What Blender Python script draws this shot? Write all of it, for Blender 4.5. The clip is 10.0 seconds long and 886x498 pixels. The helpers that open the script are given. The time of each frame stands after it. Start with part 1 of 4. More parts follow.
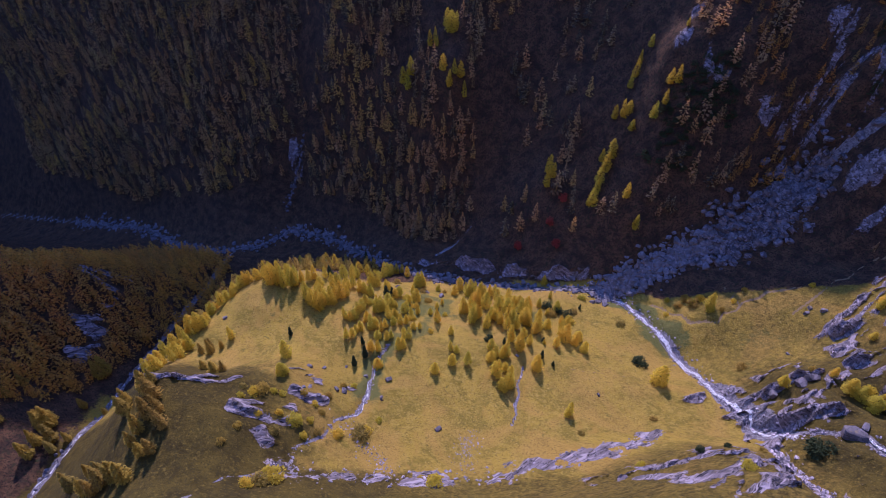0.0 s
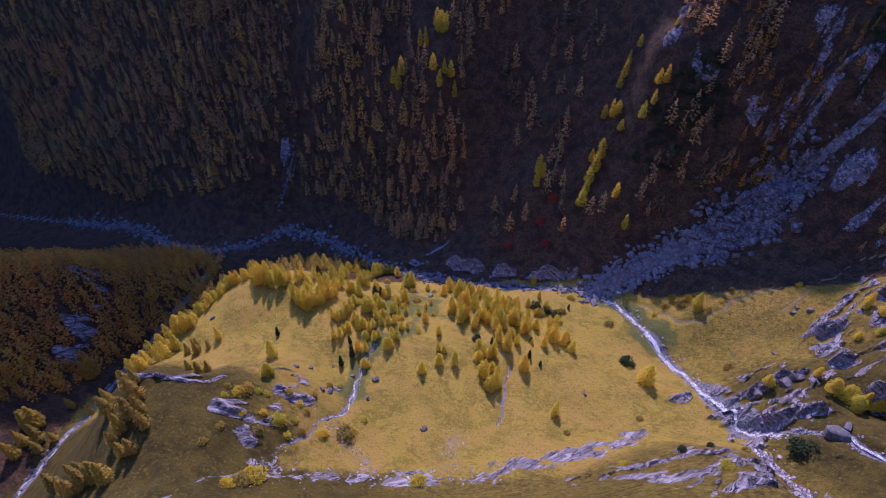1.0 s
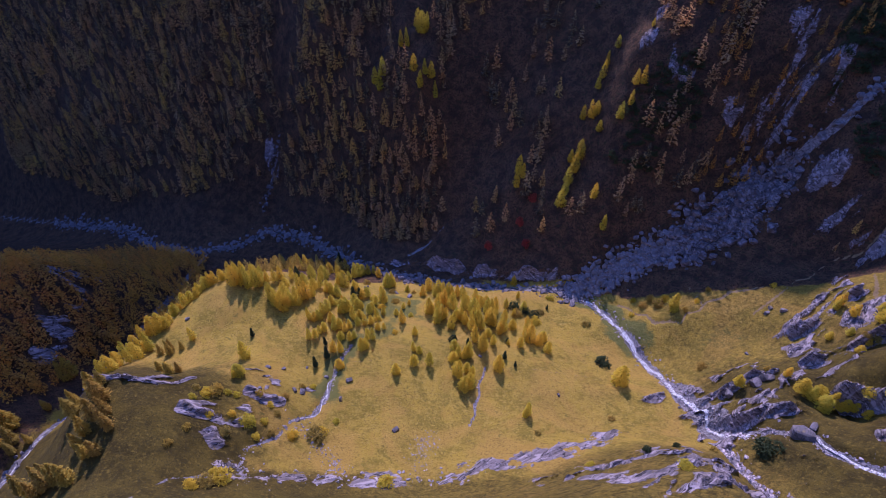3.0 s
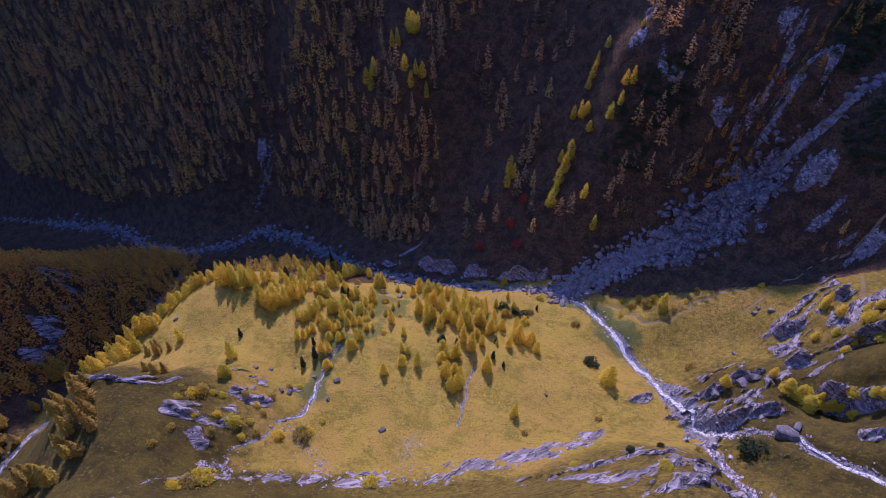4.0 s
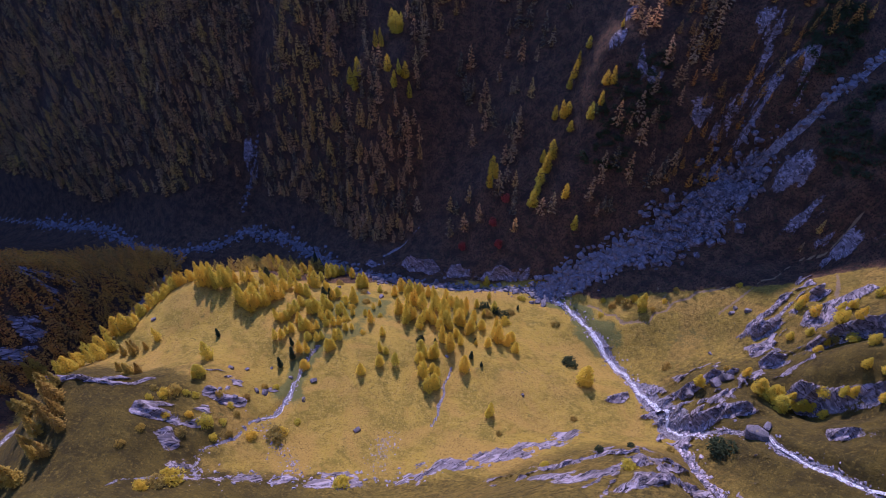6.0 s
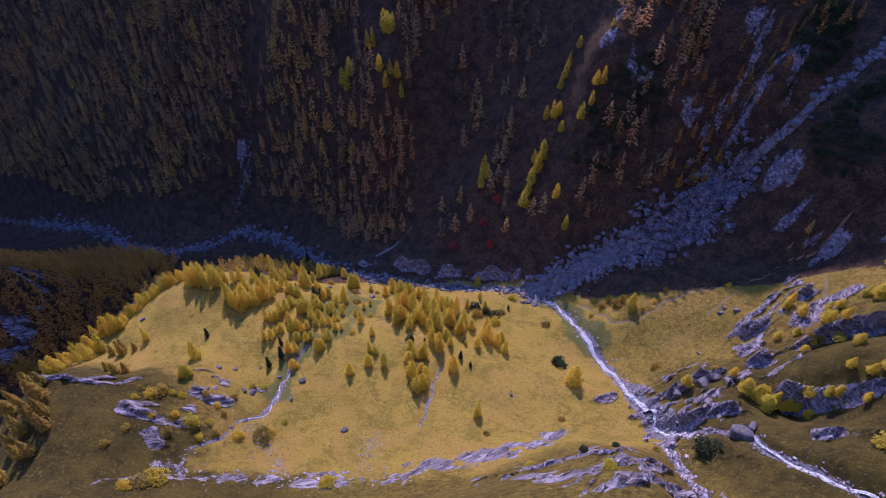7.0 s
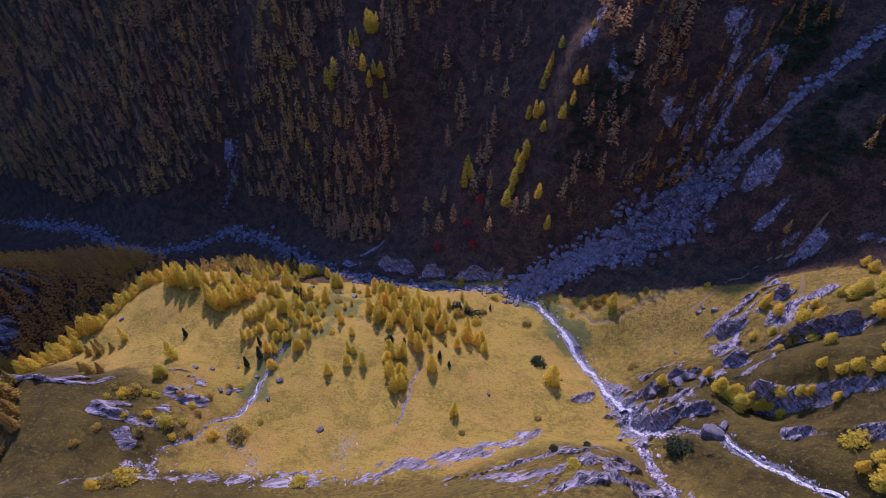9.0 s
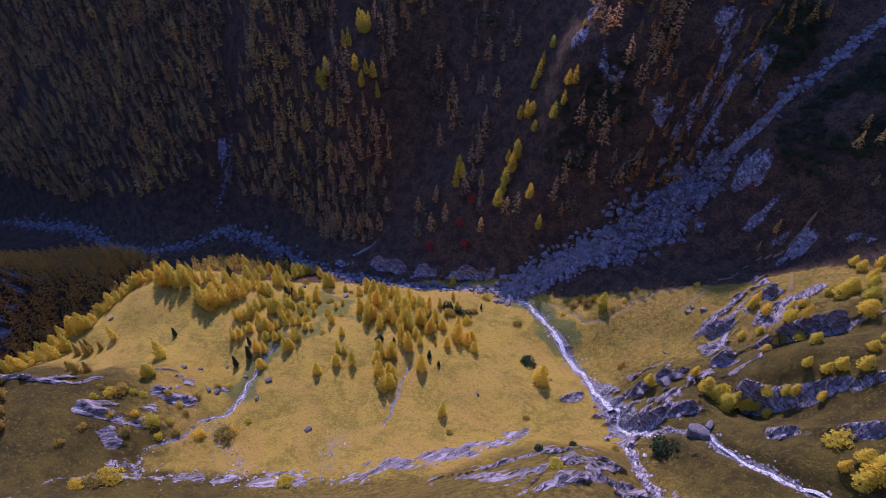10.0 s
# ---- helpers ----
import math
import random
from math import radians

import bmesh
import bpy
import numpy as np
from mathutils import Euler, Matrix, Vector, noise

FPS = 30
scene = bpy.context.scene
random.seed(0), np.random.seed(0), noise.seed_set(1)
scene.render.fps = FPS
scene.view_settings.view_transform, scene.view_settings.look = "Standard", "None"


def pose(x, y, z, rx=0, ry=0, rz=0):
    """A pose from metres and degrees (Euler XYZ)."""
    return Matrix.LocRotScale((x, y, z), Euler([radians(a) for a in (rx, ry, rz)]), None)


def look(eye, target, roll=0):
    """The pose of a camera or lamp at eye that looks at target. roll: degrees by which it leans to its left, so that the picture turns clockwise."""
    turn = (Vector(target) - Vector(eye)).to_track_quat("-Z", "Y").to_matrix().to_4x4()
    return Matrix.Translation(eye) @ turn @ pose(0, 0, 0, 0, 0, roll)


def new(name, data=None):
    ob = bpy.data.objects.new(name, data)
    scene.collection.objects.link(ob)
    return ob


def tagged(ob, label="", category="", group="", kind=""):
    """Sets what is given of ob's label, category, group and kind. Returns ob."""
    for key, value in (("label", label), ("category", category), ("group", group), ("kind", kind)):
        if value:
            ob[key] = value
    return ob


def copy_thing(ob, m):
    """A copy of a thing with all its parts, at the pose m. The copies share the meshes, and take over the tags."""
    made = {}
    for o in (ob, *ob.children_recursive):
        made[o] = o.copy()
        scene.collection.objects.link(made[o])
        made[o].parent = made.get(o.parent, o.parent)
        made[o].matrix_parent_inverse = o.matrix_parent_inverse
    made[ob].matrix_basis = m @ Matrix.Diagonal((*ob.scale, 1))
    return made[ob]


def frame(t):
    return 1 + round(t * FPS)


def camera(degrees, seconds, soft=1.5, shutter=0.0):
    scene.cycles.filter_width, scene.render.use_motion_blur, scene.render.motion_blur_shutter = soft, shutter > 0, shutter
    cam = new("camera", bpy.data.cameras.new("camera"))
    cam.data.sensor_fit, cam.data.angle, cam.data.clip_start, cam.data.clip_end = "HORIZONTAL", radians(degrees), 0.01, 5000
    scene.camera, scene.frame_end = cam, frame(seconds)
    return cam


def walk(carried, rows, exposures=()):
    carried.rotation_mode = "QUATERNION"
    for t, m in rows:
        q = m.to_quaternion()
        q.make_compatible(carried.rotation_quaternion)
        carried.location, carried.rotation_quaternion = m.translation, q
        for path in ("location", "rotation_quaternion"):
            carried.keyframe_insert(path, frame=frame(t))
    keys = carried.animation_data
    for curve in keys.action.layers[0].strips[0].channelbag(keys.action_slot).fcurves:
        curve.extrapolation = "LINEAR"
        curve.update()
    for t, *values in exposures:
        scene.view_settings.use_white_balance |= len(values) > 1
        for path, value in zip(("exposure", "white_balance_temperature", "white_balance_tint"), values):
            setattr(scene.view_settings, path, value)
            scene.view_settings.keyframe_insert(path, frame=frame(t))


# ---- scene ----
cam = camera(78.0, 10.0, soft=0.5)
METRES, EYE, TILT, LEAN, TURN = 50.0, 200.0, -45.0, 0.0, 0.0
ROWS = [
    (0.0, 0.0000, 0.0000, 0.0000, 0.00, 0.00, -0.00),
    (0.5, 0.0528, -0.0000, 0.0007, -0.05, -0.03, 0.01),
    (1.0, 0.1077, -0.0003, 0.0015, -0.12, -0.03, 0.02),
    (1.5, 0.1627, -0.0007, 0.0020, -0.17, -0.03, 0.03),
    (2.0, 0.2156, -0.0009, 0.0028, -0.24, -0.01, 0.05),
    (2.5, 0.2684, -0.0010, 0.0029, -0.29, 0.01, 0.06),
    (4.0, 0.4206, -0.0027, 0.0028, -0.44, 0.04, 0.07),
    (4.5, 0.4698, -0.0033, 0.0031, -0.47, 0.04, 0.06),
    (5.0, 0.5178, -0.0044, 0.0034, -0.52, 0.05, 0.07),
    (5.5, 0.5653, -0.0050, 0.0038, -0.55, 0.05, 0.08),
    (7.0, 0.7132, -0.0057, -0.0002, -0.60, 0.07, 0.10),
    (7.5, 0.7622, -0.0060, -0.0009, -0.60, 0.08, 0.11),
    (8.0, 0.8093, -0.0069, -0.0024, -0.63, 0.08, 0.10),
    (8.5, 0.8568, -0.0076, -0.0031, -0.65, 0.07, 0.11),
    (9.0, 0.9054, -0.0079, -0.0053, -0.66, 0.09, 0.12),
    (9.5, 0.9518, -0.0081, -0.0061, -0.68, 0.08, 0.11),
    (10.0, 0.9997, -0.0082, -0.0075, -0.69, 0.08, 0.10),
]
walk(cam, [(t, pose(0, 0, EYE, TILT, LEAN, TURN) @ pose(METRES * x, METRES * y, METRES * z, 90 + pitch, roll, yaw)) for t, x, y, z, yaw, pitch, roll in ROWS],
     exposures=[(0.0, 0.62, 4990.0, 48.5), (10.0, 0.62, 4990.0, 48.5)])

# ---- light: a clear autumn sky, the sun beyond the far ridge ----
SUN_TURN, SUN_HEIGHT = 5.0, 43.0
world = bpy.data.worlds.new("sky")
scene.world = world
world.use_nodes = True
sky = world.node_tree.nodes.new("ShaderNodeTexSky")
sky.sky_type, sky.sun_disc, sky.altitude = "NISHITA", False, 1900
sky.ozone_density, sky.air_density, sky.dust_density = 4.5, 1.2, 0.4
sky.sun_elevation, sky.sun_rotation = radians(SUN_HEIGHT), radians(-SUN_TURN)
world.node_tree.links.new(sky.outputs[0], world.node_tree.nodes["Background"].inputs[0])
world.node_tree.nodes["Background"].inputs[1].default_value = 0.15
sun = new("sun", bpy.data.lights.new("sun", "SUN"))
sun.data.energy, sun.data.angle, sun.data.color = 2.5, radians(0.6), (1.0, 0.84, 0.62)
sun_way = Vector((-math.sin(radians(SUN_TURN)) * math.cos(radians(SUN_HEIGHT)), math.cos(radians(SUN_TURN)) * math.cos(radians(SUN_HEIGHT)), math.sin(radians(SUN_HEIGHT))))
sun.matrix_world = look(sun_way * 900, (0, 0, 0))

# ---- materials ----
def material(name, rough=0.9):
    m = bpy.data.materials.new(name)
    m.use_nodes = True
    n = m.node_tree.nodes
    n["Principled BSDF"].inputs["Roughness"].default_value = rough
    n["Principled BSDF"].inputs["Specular IOR Level"].default_value = 0.25
    return m, n, m.node_tree.links


class Graph:
    """Short hands for building node graphs."""

    def __init__(self, mat):
        self.n, self.l = mat.node_tree.nodes, mat.node_tree.links
        self.pos = self.n.new("ShaderNodeNewGeometry").outputs["Position"]

    def put(self, socket, value):
        if isinstance(value, bpy.types.NodeSocket):
            self.l.new(value, socket)
        elif isinstance(value, tuple) and len(value) == 3 and socket.type == "RGBA":
            socket.default_value = (*value, 1)
        else:
            socket.default_value = value

    def noise(self, size, detail=4.0, rough=0.6, stretch=None, warp=0.0):
        v = self.pos
        if stretch:
            s = self.n.new("ShaderNodeMapping")
            s.inputs["Scale"].default_value = stretch
            self.l.new(v, s.inputs["Vector"])
            v = s.outputs[0]
        t = self.n.new("ShaderNodeTexNoise")
        t.inputs["Scale"].default_value, t.inputs["Detail"].default_value, t.inputs["Roughness"].default_value = 1.0 / size, detail, rough
        t.inputs["Distortion"].default_value = warp
        self.l.new(v, t.inputs["Vector"])
        return t.outputs["Fac"]

    def cells(self, size, feature="DISTANCE_TO_EDGE"):
        t = self.n.new("ShaderNodeTexVoronoi")
        t.feature = feature
        t.inputs["Scale"].default_value = 1.0 / size
        self.l.new(self.pos, t.inputs["Vector"])
        return t.outputs[0]

    def step(self, value, lo, hi):
        t = self.n.new("ShaderNodeMapRange")
        t.interpolation_type = "SMOOTHSTEP"
        self.put(t.inputs["Value"], value)
        t.inputs["From Min"].default_value, t.inputs["From Max"].default_value = lo, hi
        return t.outputs[0]

    def math(self, op, a, b):
        t = self.n.new("ShaderNodeMath")
        t.operation = op
        self.put(t.inputs[0], a), self.put(t.inputs[1], b)
        return t.outputs[0]

    def mix(self, fac, a, b, mode="MIX"):
        t = self.n.new("ShaderNodeMix")
        t.data_type, t.blend_type = "RGBA", mode
        self.put(t.inputs["Factor"], fac), self.put(t.inputs["A"], a), self.put(t.inputs["B"], b)
        return t.outputs["Result"]

    def layer(self, name):
        t = self.n.new("ShaderNodeAttribute")
        t.attribute_name = name
        return t.outputs["Fac"]

    def bump(self, height, strength, distance):
        t = self.n.new("ShaderNodeBump")
        t.inputs["Strength"].default_value, t.inputs["Distance"].default_value = strength, distance
        self.l.new(height, t.inputs["Height"])
        self.l.new(t.outputs[0], self.n["Principled BSDF"].inputs["Normal"])

    def colour(self, c):
        self.put(self.n["Principled BSDF"].inputs["Base Color"], c)


def strata(g, size, turn, long=3.2, warp=0.5):
    """Noise drawn out along the strike of the rock."""
    s = g.n.new("ShaderNodeMapping")
    s.vector_type = "TEXTURE"
    s.inputs["Rotation"].default_value = (0.25, 0.35, radians(turn))
    s.inputs["Scale"].default_value = (size * long, size, size * 0.55)
    g.l.new(g.pos, s.inputs["Vector"])
    t = g.n.new("ShaderNodeTexNoise")
    t.inputs["Scale"].default_value, t.inputs["Detail"].default_value, t.inputs["Roughness"].default_value, t.inputs["Distortion"].default_value = 1.0, 5.0, 0.6, warp
    g.l.new(s.outputs[0], t.inputs["Vector"])
    return t.outputs["Fac"]


def rock_colours(g, tone=1.0):
    """Grey-lilac gneiss: bands, cracks and lichen. Returns colour and relief."""
    def grey(r, gr, b):
        return r * tone, gr * tone, b * tone

    bands, fine = strata(g, 2.4, 24, 3.4), strata(g, 0.8, 27, 4.5, 0.5)
    a = g.mix(g.step(g.noise(5.0, 6, 0.65), 0.35, 0.65), grey(0.22, 0.19, 0.19), grey(0.42, 0.355, 0.365))
    a = g.mix(g.step(bands, 0.48, 0.60), a, grey(0.66, 0.565, 0.585))
    a = g.mix(g.math("MULTIPLY", g.step(fine, 0.42, 0.30), 0.7), a, grey(0.12, 0.11, 0.115))
    crack = g.math("ABSOLUTE", g.math("SUBTRACT", strata(g, 5.0, 33, 4.0, 0.6), 0.5), 0.0)
    a = g.mix(g.step(crack, 0.022, 0.006), a, (0.035, 0.032, 0.034))
    a = g.mix(g.step(g.noise(2.2, 6, 0.75), 0.58, 0.68), a, (0.24, 0.175, 0.06))
    return a, g.math("ADD", g.math("MULTIPLY", bands, 1.6), fine)


def ground_material():
    m, n, l = material("alpine_ground", 0.95)
    g = Graph(m)
    grass = g.mix(g.step(g.noise(14.0, 6, 0.65, None, 0.8), 0.42, 0.58), (0.45, 0.31, 0.035), (0.27, 0.20, 0.022))
    grass = g.mix(g.step(g.noise(2.2, 6, 0.7), 0.45, 0.66), grass, (0.47, 0.325, 0.05))
    grass = g.mix(g.step(g.noise(30.0, 5, 0.6, None, 1.0), 0.46, 0.62), grass, (0.47, 0.30, 0.05))
    grass = g.mix(g.math("MULTIPLY", g.step(g.noise(0.9, 5, 0.8), 0.50, 0.36), 0.7), grass, (0.13, 0.095, 0.02))
    grass = g.mix(g.math("MULTIPLY", g.step(g.noise(0.4, 4, 0.85), 0.52, 0.66), 0.5), grass, (0.16, 0.12, 0.02))
    grass = g.mix(g.step(g.noise(0.7, 5, 0.8, (1, 0.6, 1)), 0.56, 0.68), grass, (0.54, 0.38, 0.09))
    grass = g.mix(g.step(g.noise(7.0, 6, 0.7, (1, 0.5, 1), 0.5), 0.55, 0.7), grass, (0.41, 0.26, 0.04))
    grass = g.mix(g.step(g.noise(5.0, 5, 0.7, None, 0.8), 0.6, 0.72), grass, (0.20, 0.165, 0.03))
    green = g.mix(g.noise(3.0, 5, 0.7), (0.10, 0.115, 0.025), (0.22, 0.20, 0.05))
    # brown heath of the slopes, also used to darken the basin's shaded ground
    heath_and_shade = g.mix(g.step(g.noise(6.0, 6, 0.7), 0.35, 0.62), (0.06, 0.036, 0.022), (0.175, 0.092, 0.042))
    heath_and_shade = g.mix(g.step(g.noise(1.6, 5, 0.7), 0.52, 0.66), heath_and_shade, (0.04, 0.045, 0.02))
    heath_and_shade = g.mix(g.step(g.noise(0.8, 5, 0.8), 0.52, 0.40), heath_and_shade, (0.022, 0.018, 0.014))
    gravel = g.mix(g.step(g.noise(0.8, 6, 0.8, None, 1.0), 0.38, 0.62), (0.09, 0.083, 0.085), (0.43, 0.395, 0.40))
    gravel = g.mix(g.step(g.noise(4.0, 5, 0.7), 0.58, 0.7), gravel, (0.16, 0.12, 0.06))
    soil = g.mix(g.noise(1.2, 4, 0.7), (0.15, 0.105, 0.05), (0.42, 0.30, 0.15))
    rock, beds = rock_colours(g, 0.74)
    frayed = g.math("MULTIPLY_ADD", g.noise(1.8, 7, 0.78, None, 0.6), 1.5)
    frayed.node.inputs[2].default_value = -0.75
    c = grass
    # dark turf colour that stands in for cloud shade and lens vignette
    shade_turf = g.mix(g.step(g.noise(9.0, 6, 0.65), 0.36, 0.64), (0.062, 0.045, 0.008), (0.135, 0.098, 0.013))
    shade_turf = g.mix(g.step(g.noise(1.3, 5, 0.75), 0.5, 0.68), shade_turf, (0.21, 0.15, 0.022))
    shade_turf = g.mix(g.step(g.noise(0.6, 5, 0.8), 0.5, 0.36), shade_turf, (0.06, 0.05, 0.014))
    for name, layer, lo, hi in (("shade_turf", shade_turf, 0.2, 0.85), ("green", green, 0.3, 0.75), ("heath_and_shade", heath_and_shade, 0.3, 0.7), ("soil", soil, 0.4, 0.6), ("rock", rock, 0.42, 0.56), ("gravel", gravel, 0.4, 0.6)):
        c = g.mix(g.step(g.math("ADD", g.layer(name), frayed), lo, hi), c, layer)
    g.colour(c)
    relief_map = g.mix(g.step(g.layer("rock"), 0.3, 0.6), g.math("ADD", g.noise(0.7, 6, 0.75), g.noise(3.0, 5, 0.7)), beds)
    g.bump(relief_map, 1.0, 0.75)
    return m


def stone_material(name, tone=1.0):
    m, n, l = material(name, 0.85)
    g = Graph(m)
    c, beds = rock_colours(g, tone)
    info = n.new("ShaderNodeObjectInfo")
    g.colour(g.mix(g.math("MULTIPLY", info.outputs["Random"], 0.4), c, (0.3, 0.28, 0.29)))
    g.bump(beds, 0.6, 0.3)
    return m


def leaf_material(name, ramp, through_light=0.42, bright=(0.92, 0.75, 0.10), dull=0.55):
    """Foliage: each tree has its own tint, each tuft a little of its own."""
    m, n, l = material(name, 0.75)
    g = Graph(m)
    tint = g.layer("tint")
    r = n.new("ShaderNodeValToRGB")
    for k, (p, c) in enumerate(ramp):
        e = r.color_ramp.elements[k] if k < 2 else r.color_ramp.elements.new(p)
        e.position, e.color = p, (*c, 1)
    info = n.new("ShaderNodeObjectInfo")
    l.new(g.math("FRACT", g.math("ADD", tint, info.outputs["Random"]), 0.0), r.inputs[0])
    isl = g.pos.node.outputs["Random Per Island"]
    c = g.mix(g.step(isl, 0.25, 1.0), r.outputs[0], g.mix(0.5, r.outputs[0], bright))
    c = g.mix(g.step(isl, 0.3, 0.0), c, g.mix(dull, r.outputs[0], (0.06, 0.06, 0.015)))
    g.colour(c)
    t = n.new("ShaderNodeBsdfTranslucent")
    l.new(c, t.inputs["Color"])
    mx = n.new("ShaderNodeMixShader")
    mx.inputs[0].default_value = through_light
    l.new(n["Principled BSDF"].outputs[0], mx.inputs[1]), l.new(t.outputs[0], mx.inputs[2])
    l.new(mx.outputs[0], n["Material Output"].inputs["Surface"])
    return m


def bark_material():
    m, n, l = material("bark", 0.95)
    g = Graph(m)
    g.colour(g.mix(g.noise(0.3, 5, 0.7, (1, 1, 0.2)), (0.05, 0.035, 0.025), (0.16, 0.12, 0.09)))
    g.bump(g.noise(0.15, 4, 0.7), 0.6, 0.05)
    return m


def water_material(name, lo, hi):
    m, n, l = material(name, 0.4)
    g = Graph(m)
    foam = g.step(g.noise(0.8, 6, 0.8, None, 1.5), lo, hi)
    g.colour(g.mix(foam, (0.05, 0.055, 0.055), (0.80, 0.80, 0.80)))
    g.put(n["Principled BSDF"].inputs["Roughness"], g.math("MULTIPLY_ADD", foam, 0.6))
    g.bump(g.noise(0.5, 5, 0.7), 0.7, 0.2)
    return m


GROUND, STONE, PALE_STONE, BARK, WATER = ground_material(), stone_material("grey_stone", 0.40), stone_material("pale_stone", 1.15), bark_material(), water_material("white_water", 0.40, 0.55)
DARK_WATER = water_material("river_water", 0.60, 0.72)
GOLD = leaf_material("golden_needles", [(0.0, (0.83, 0.64, 0.04)), (0.35, (0.76, 0.62, 0.045)), (0.55, (0.60, 0.54, 0.05)), (0.8, (0.85, 0.60, 0.04)), (1.0, (0.83, 0.65, 0.04))], 0.56, (0.95, 0.76, 0.08), 0.3)
# brown autumn needles, darkened to paint in the half shade on the spur
SHADED_RUST = leaf_material("shaded_autumn_needles", [(0.0, (0.46, 0.30, 0.04)), (0.3, (0.54, 0.37, 0.04)), (0.5, (0.34, 0.26, 0.05)), (0.65, (0.46, 0.27, 0.04)), (0.85, (0.28, 0.22, 0.05)), (1.0, (0.48, 0.32, 0.04))], 0.36, (0.68, 0.50, 0.07))
# far larch needles, greyed and lightened in place of haze
WOOD = leaf_material("hazy_forest_needles", [(0.0, (0.80, 0.48, 0.13)), (0.25, (0.86, 0.57, 0.12)), (0.42, (0.46, 0.33, 0.18)), (0.58, (0.80, 0.42, 0.16)), (0.72, (0.08, 0.09, 0.08)), (0.8, (0.16, 0.15, 0.11)), (0.88, (0.74, 0.38, 0.16)), (1.0, (0.82, 0.50, 0.12))], 0.45, (0.88, 0.60, 0.16))
# russet needles pushed to orange, with warm bounced light put into the colour
BOUNCE_RUSSET = leaf_material("russet_bounce_needles", [(0.0, (0.80, 0.34, 0.05)), (0.3, (0.86, 0.46, 0.05)), (0.5, (0.60, 0.30, 0.06)), (0.65, (0.80, 0.30, 0.05)), (0.85, (0.46, 0.26, 0.06)), (1.0, (0.82, 0.38, 0.05))], 0.42, (0.85, 0.55, 0.10))
CRIMSON = leaf_material("crimson_leaves", [(0.0, (0.45, 0.06, 0.05)), (1.0, (0.55, 0.10, 0.06))], 0.4, (0.65, 0.2, 0.12))
DARK = leaf_material("evergreen_needles", [(0.0, (0.032, 0.052, 0.016)), (0.5, (0.05, 0.072, 0.022)), (1.0, (0.036, 0.054, 0.02))], 0.2, (0.08, 0.095, 0.03))


# ---- landforms: the plan of the valley, as crest, foot and thalweg lines (x, y, z) ----
RIVER = [(420, 330, 190), (300, 268, 132), (250, 243, 100), (222, 229, 79), (205, 222, 62), (197, 226, 44), (190, 226, 27), (179, 222, 20), (168, 213, 7), (152, 212, -3), (127, 209, -17), (92, 202, -36),
         (60, 209, -42), (18, 219, -49), (-25, 238, -58), (-66, 284, -84), (-90, 308, -92), (-124, 321, -100), (-151, 304, -104), (-189, 308, -111), (-228, 334, -128), (-268, 364, -138), (-354, 399, -162), (-800, 560, -270)]
SIDE_STREAM = [(205, 30, 80), (158, 59, 46), (143, 76, 32), (136, 85, 26), (124, 98, 4), (122, 113, -6), (117, 150, -27), (106, 180, -31), (95, 199, -35)]
RAVINE = [(-180, 20, -20), (-179, 75, -36), (-176, 99, -41), (-173, 114, -42), (-172, 135, -52), (-174, 160, -62), (-172, 200, -76), (-168, 245, -88), (-166, 300, -104)]
MEADOW_NEAR = [(-45, 80, 13), (-28, 90, 1), (12, 82, 1), (37, 90, 0), (77, 97, -3), (100, 100, -3)]
MEADOW_MID = [(-95, 124, 7), (-64, 122, 10), (-40, 136, -11), (-24, 131, -12), (12, 138, -16), (43, 137, -17), (87, 124, -14), (108, 130, -17)]
MEADOW_FAR = [(-112, 142, -4), (-72, 154, -8), (-29, 158, -16), (30, 166, -22), (66, 179, -31), (95, 180, -30)]
MEADOW_CREST = [(-120, 150, -8), (-104, 175, -8), (-92, 190, -9), (-70, 200, -18), (-43, 200, -30), (-8, 213, -46), (30, 205, -38), (59, 203, -37)]
CREST_FOOT = [(-150, 160, -50), (-142, 190, -58), (-120, 225, -60), (-85, 240, -58), (-50, 250, -64)]
SPUR = [(-60, 52, 44), (-71, 66, 33), (-87, 70, 33), (-100, 97, 32), (-104, 107, 28), (-116, 122, 10)]
SPUR_FLANK = [(-75, 92, 28), (-57, 101, 13), (-57, 79, 19)]
SPUR_FOOT = [(-128, 60, 10), (-140, 90, -10), (-145, 118, -22), (-150, 140, -36)]
HUMP = [(35, 50, 54), (57, 54, 60), (69, 56, 60), (88, 60, 57), (97, 58, 50), (104, 58, 40), (111, 50, 44)]
HUMP_FOOT = [(12, 70, 12), (50, 74, 16), (86, 76, 34), (104, 75, 31)]
GORGE = [(120, 88, 11), (118, 78, 18), (117, 68, 26), (119, 56, 36)]
HUMP_BACK = [(20, 44, 52), (45, 43, 66), (74, 48, 69), (92, 44, 70), (108, 40, 54)]
RIGHT_HILL = [(230, 30, 110), (205, 70, 82), (184, 88, 60), (182, 94, 56), (174, 102, 46), (173, 109, 40), (192, 116, 43), (205, 135, 42), (213, 152, 34), (224, 152, 42), (240, 152, 54), (300, 140, 100)]
RIGHT_FLANK = [(163, 70, 48), (169, 83, 41), (167, 97, 25), (160, 106, 23), (150, 115, 15), (140, 112, 13), (136, 93, 21), (170, 127, 13), (181, 141, 20), (190, 148, 23), (202, 158, 24)]
RIGHT_BASIN = [(119, 173, -23), (139, 165, -9), (152, 150, -4), (160, 168, -1), (175, 172, 7), (180, 186, 6), (194, 182, 12), (196, 189, 20)]
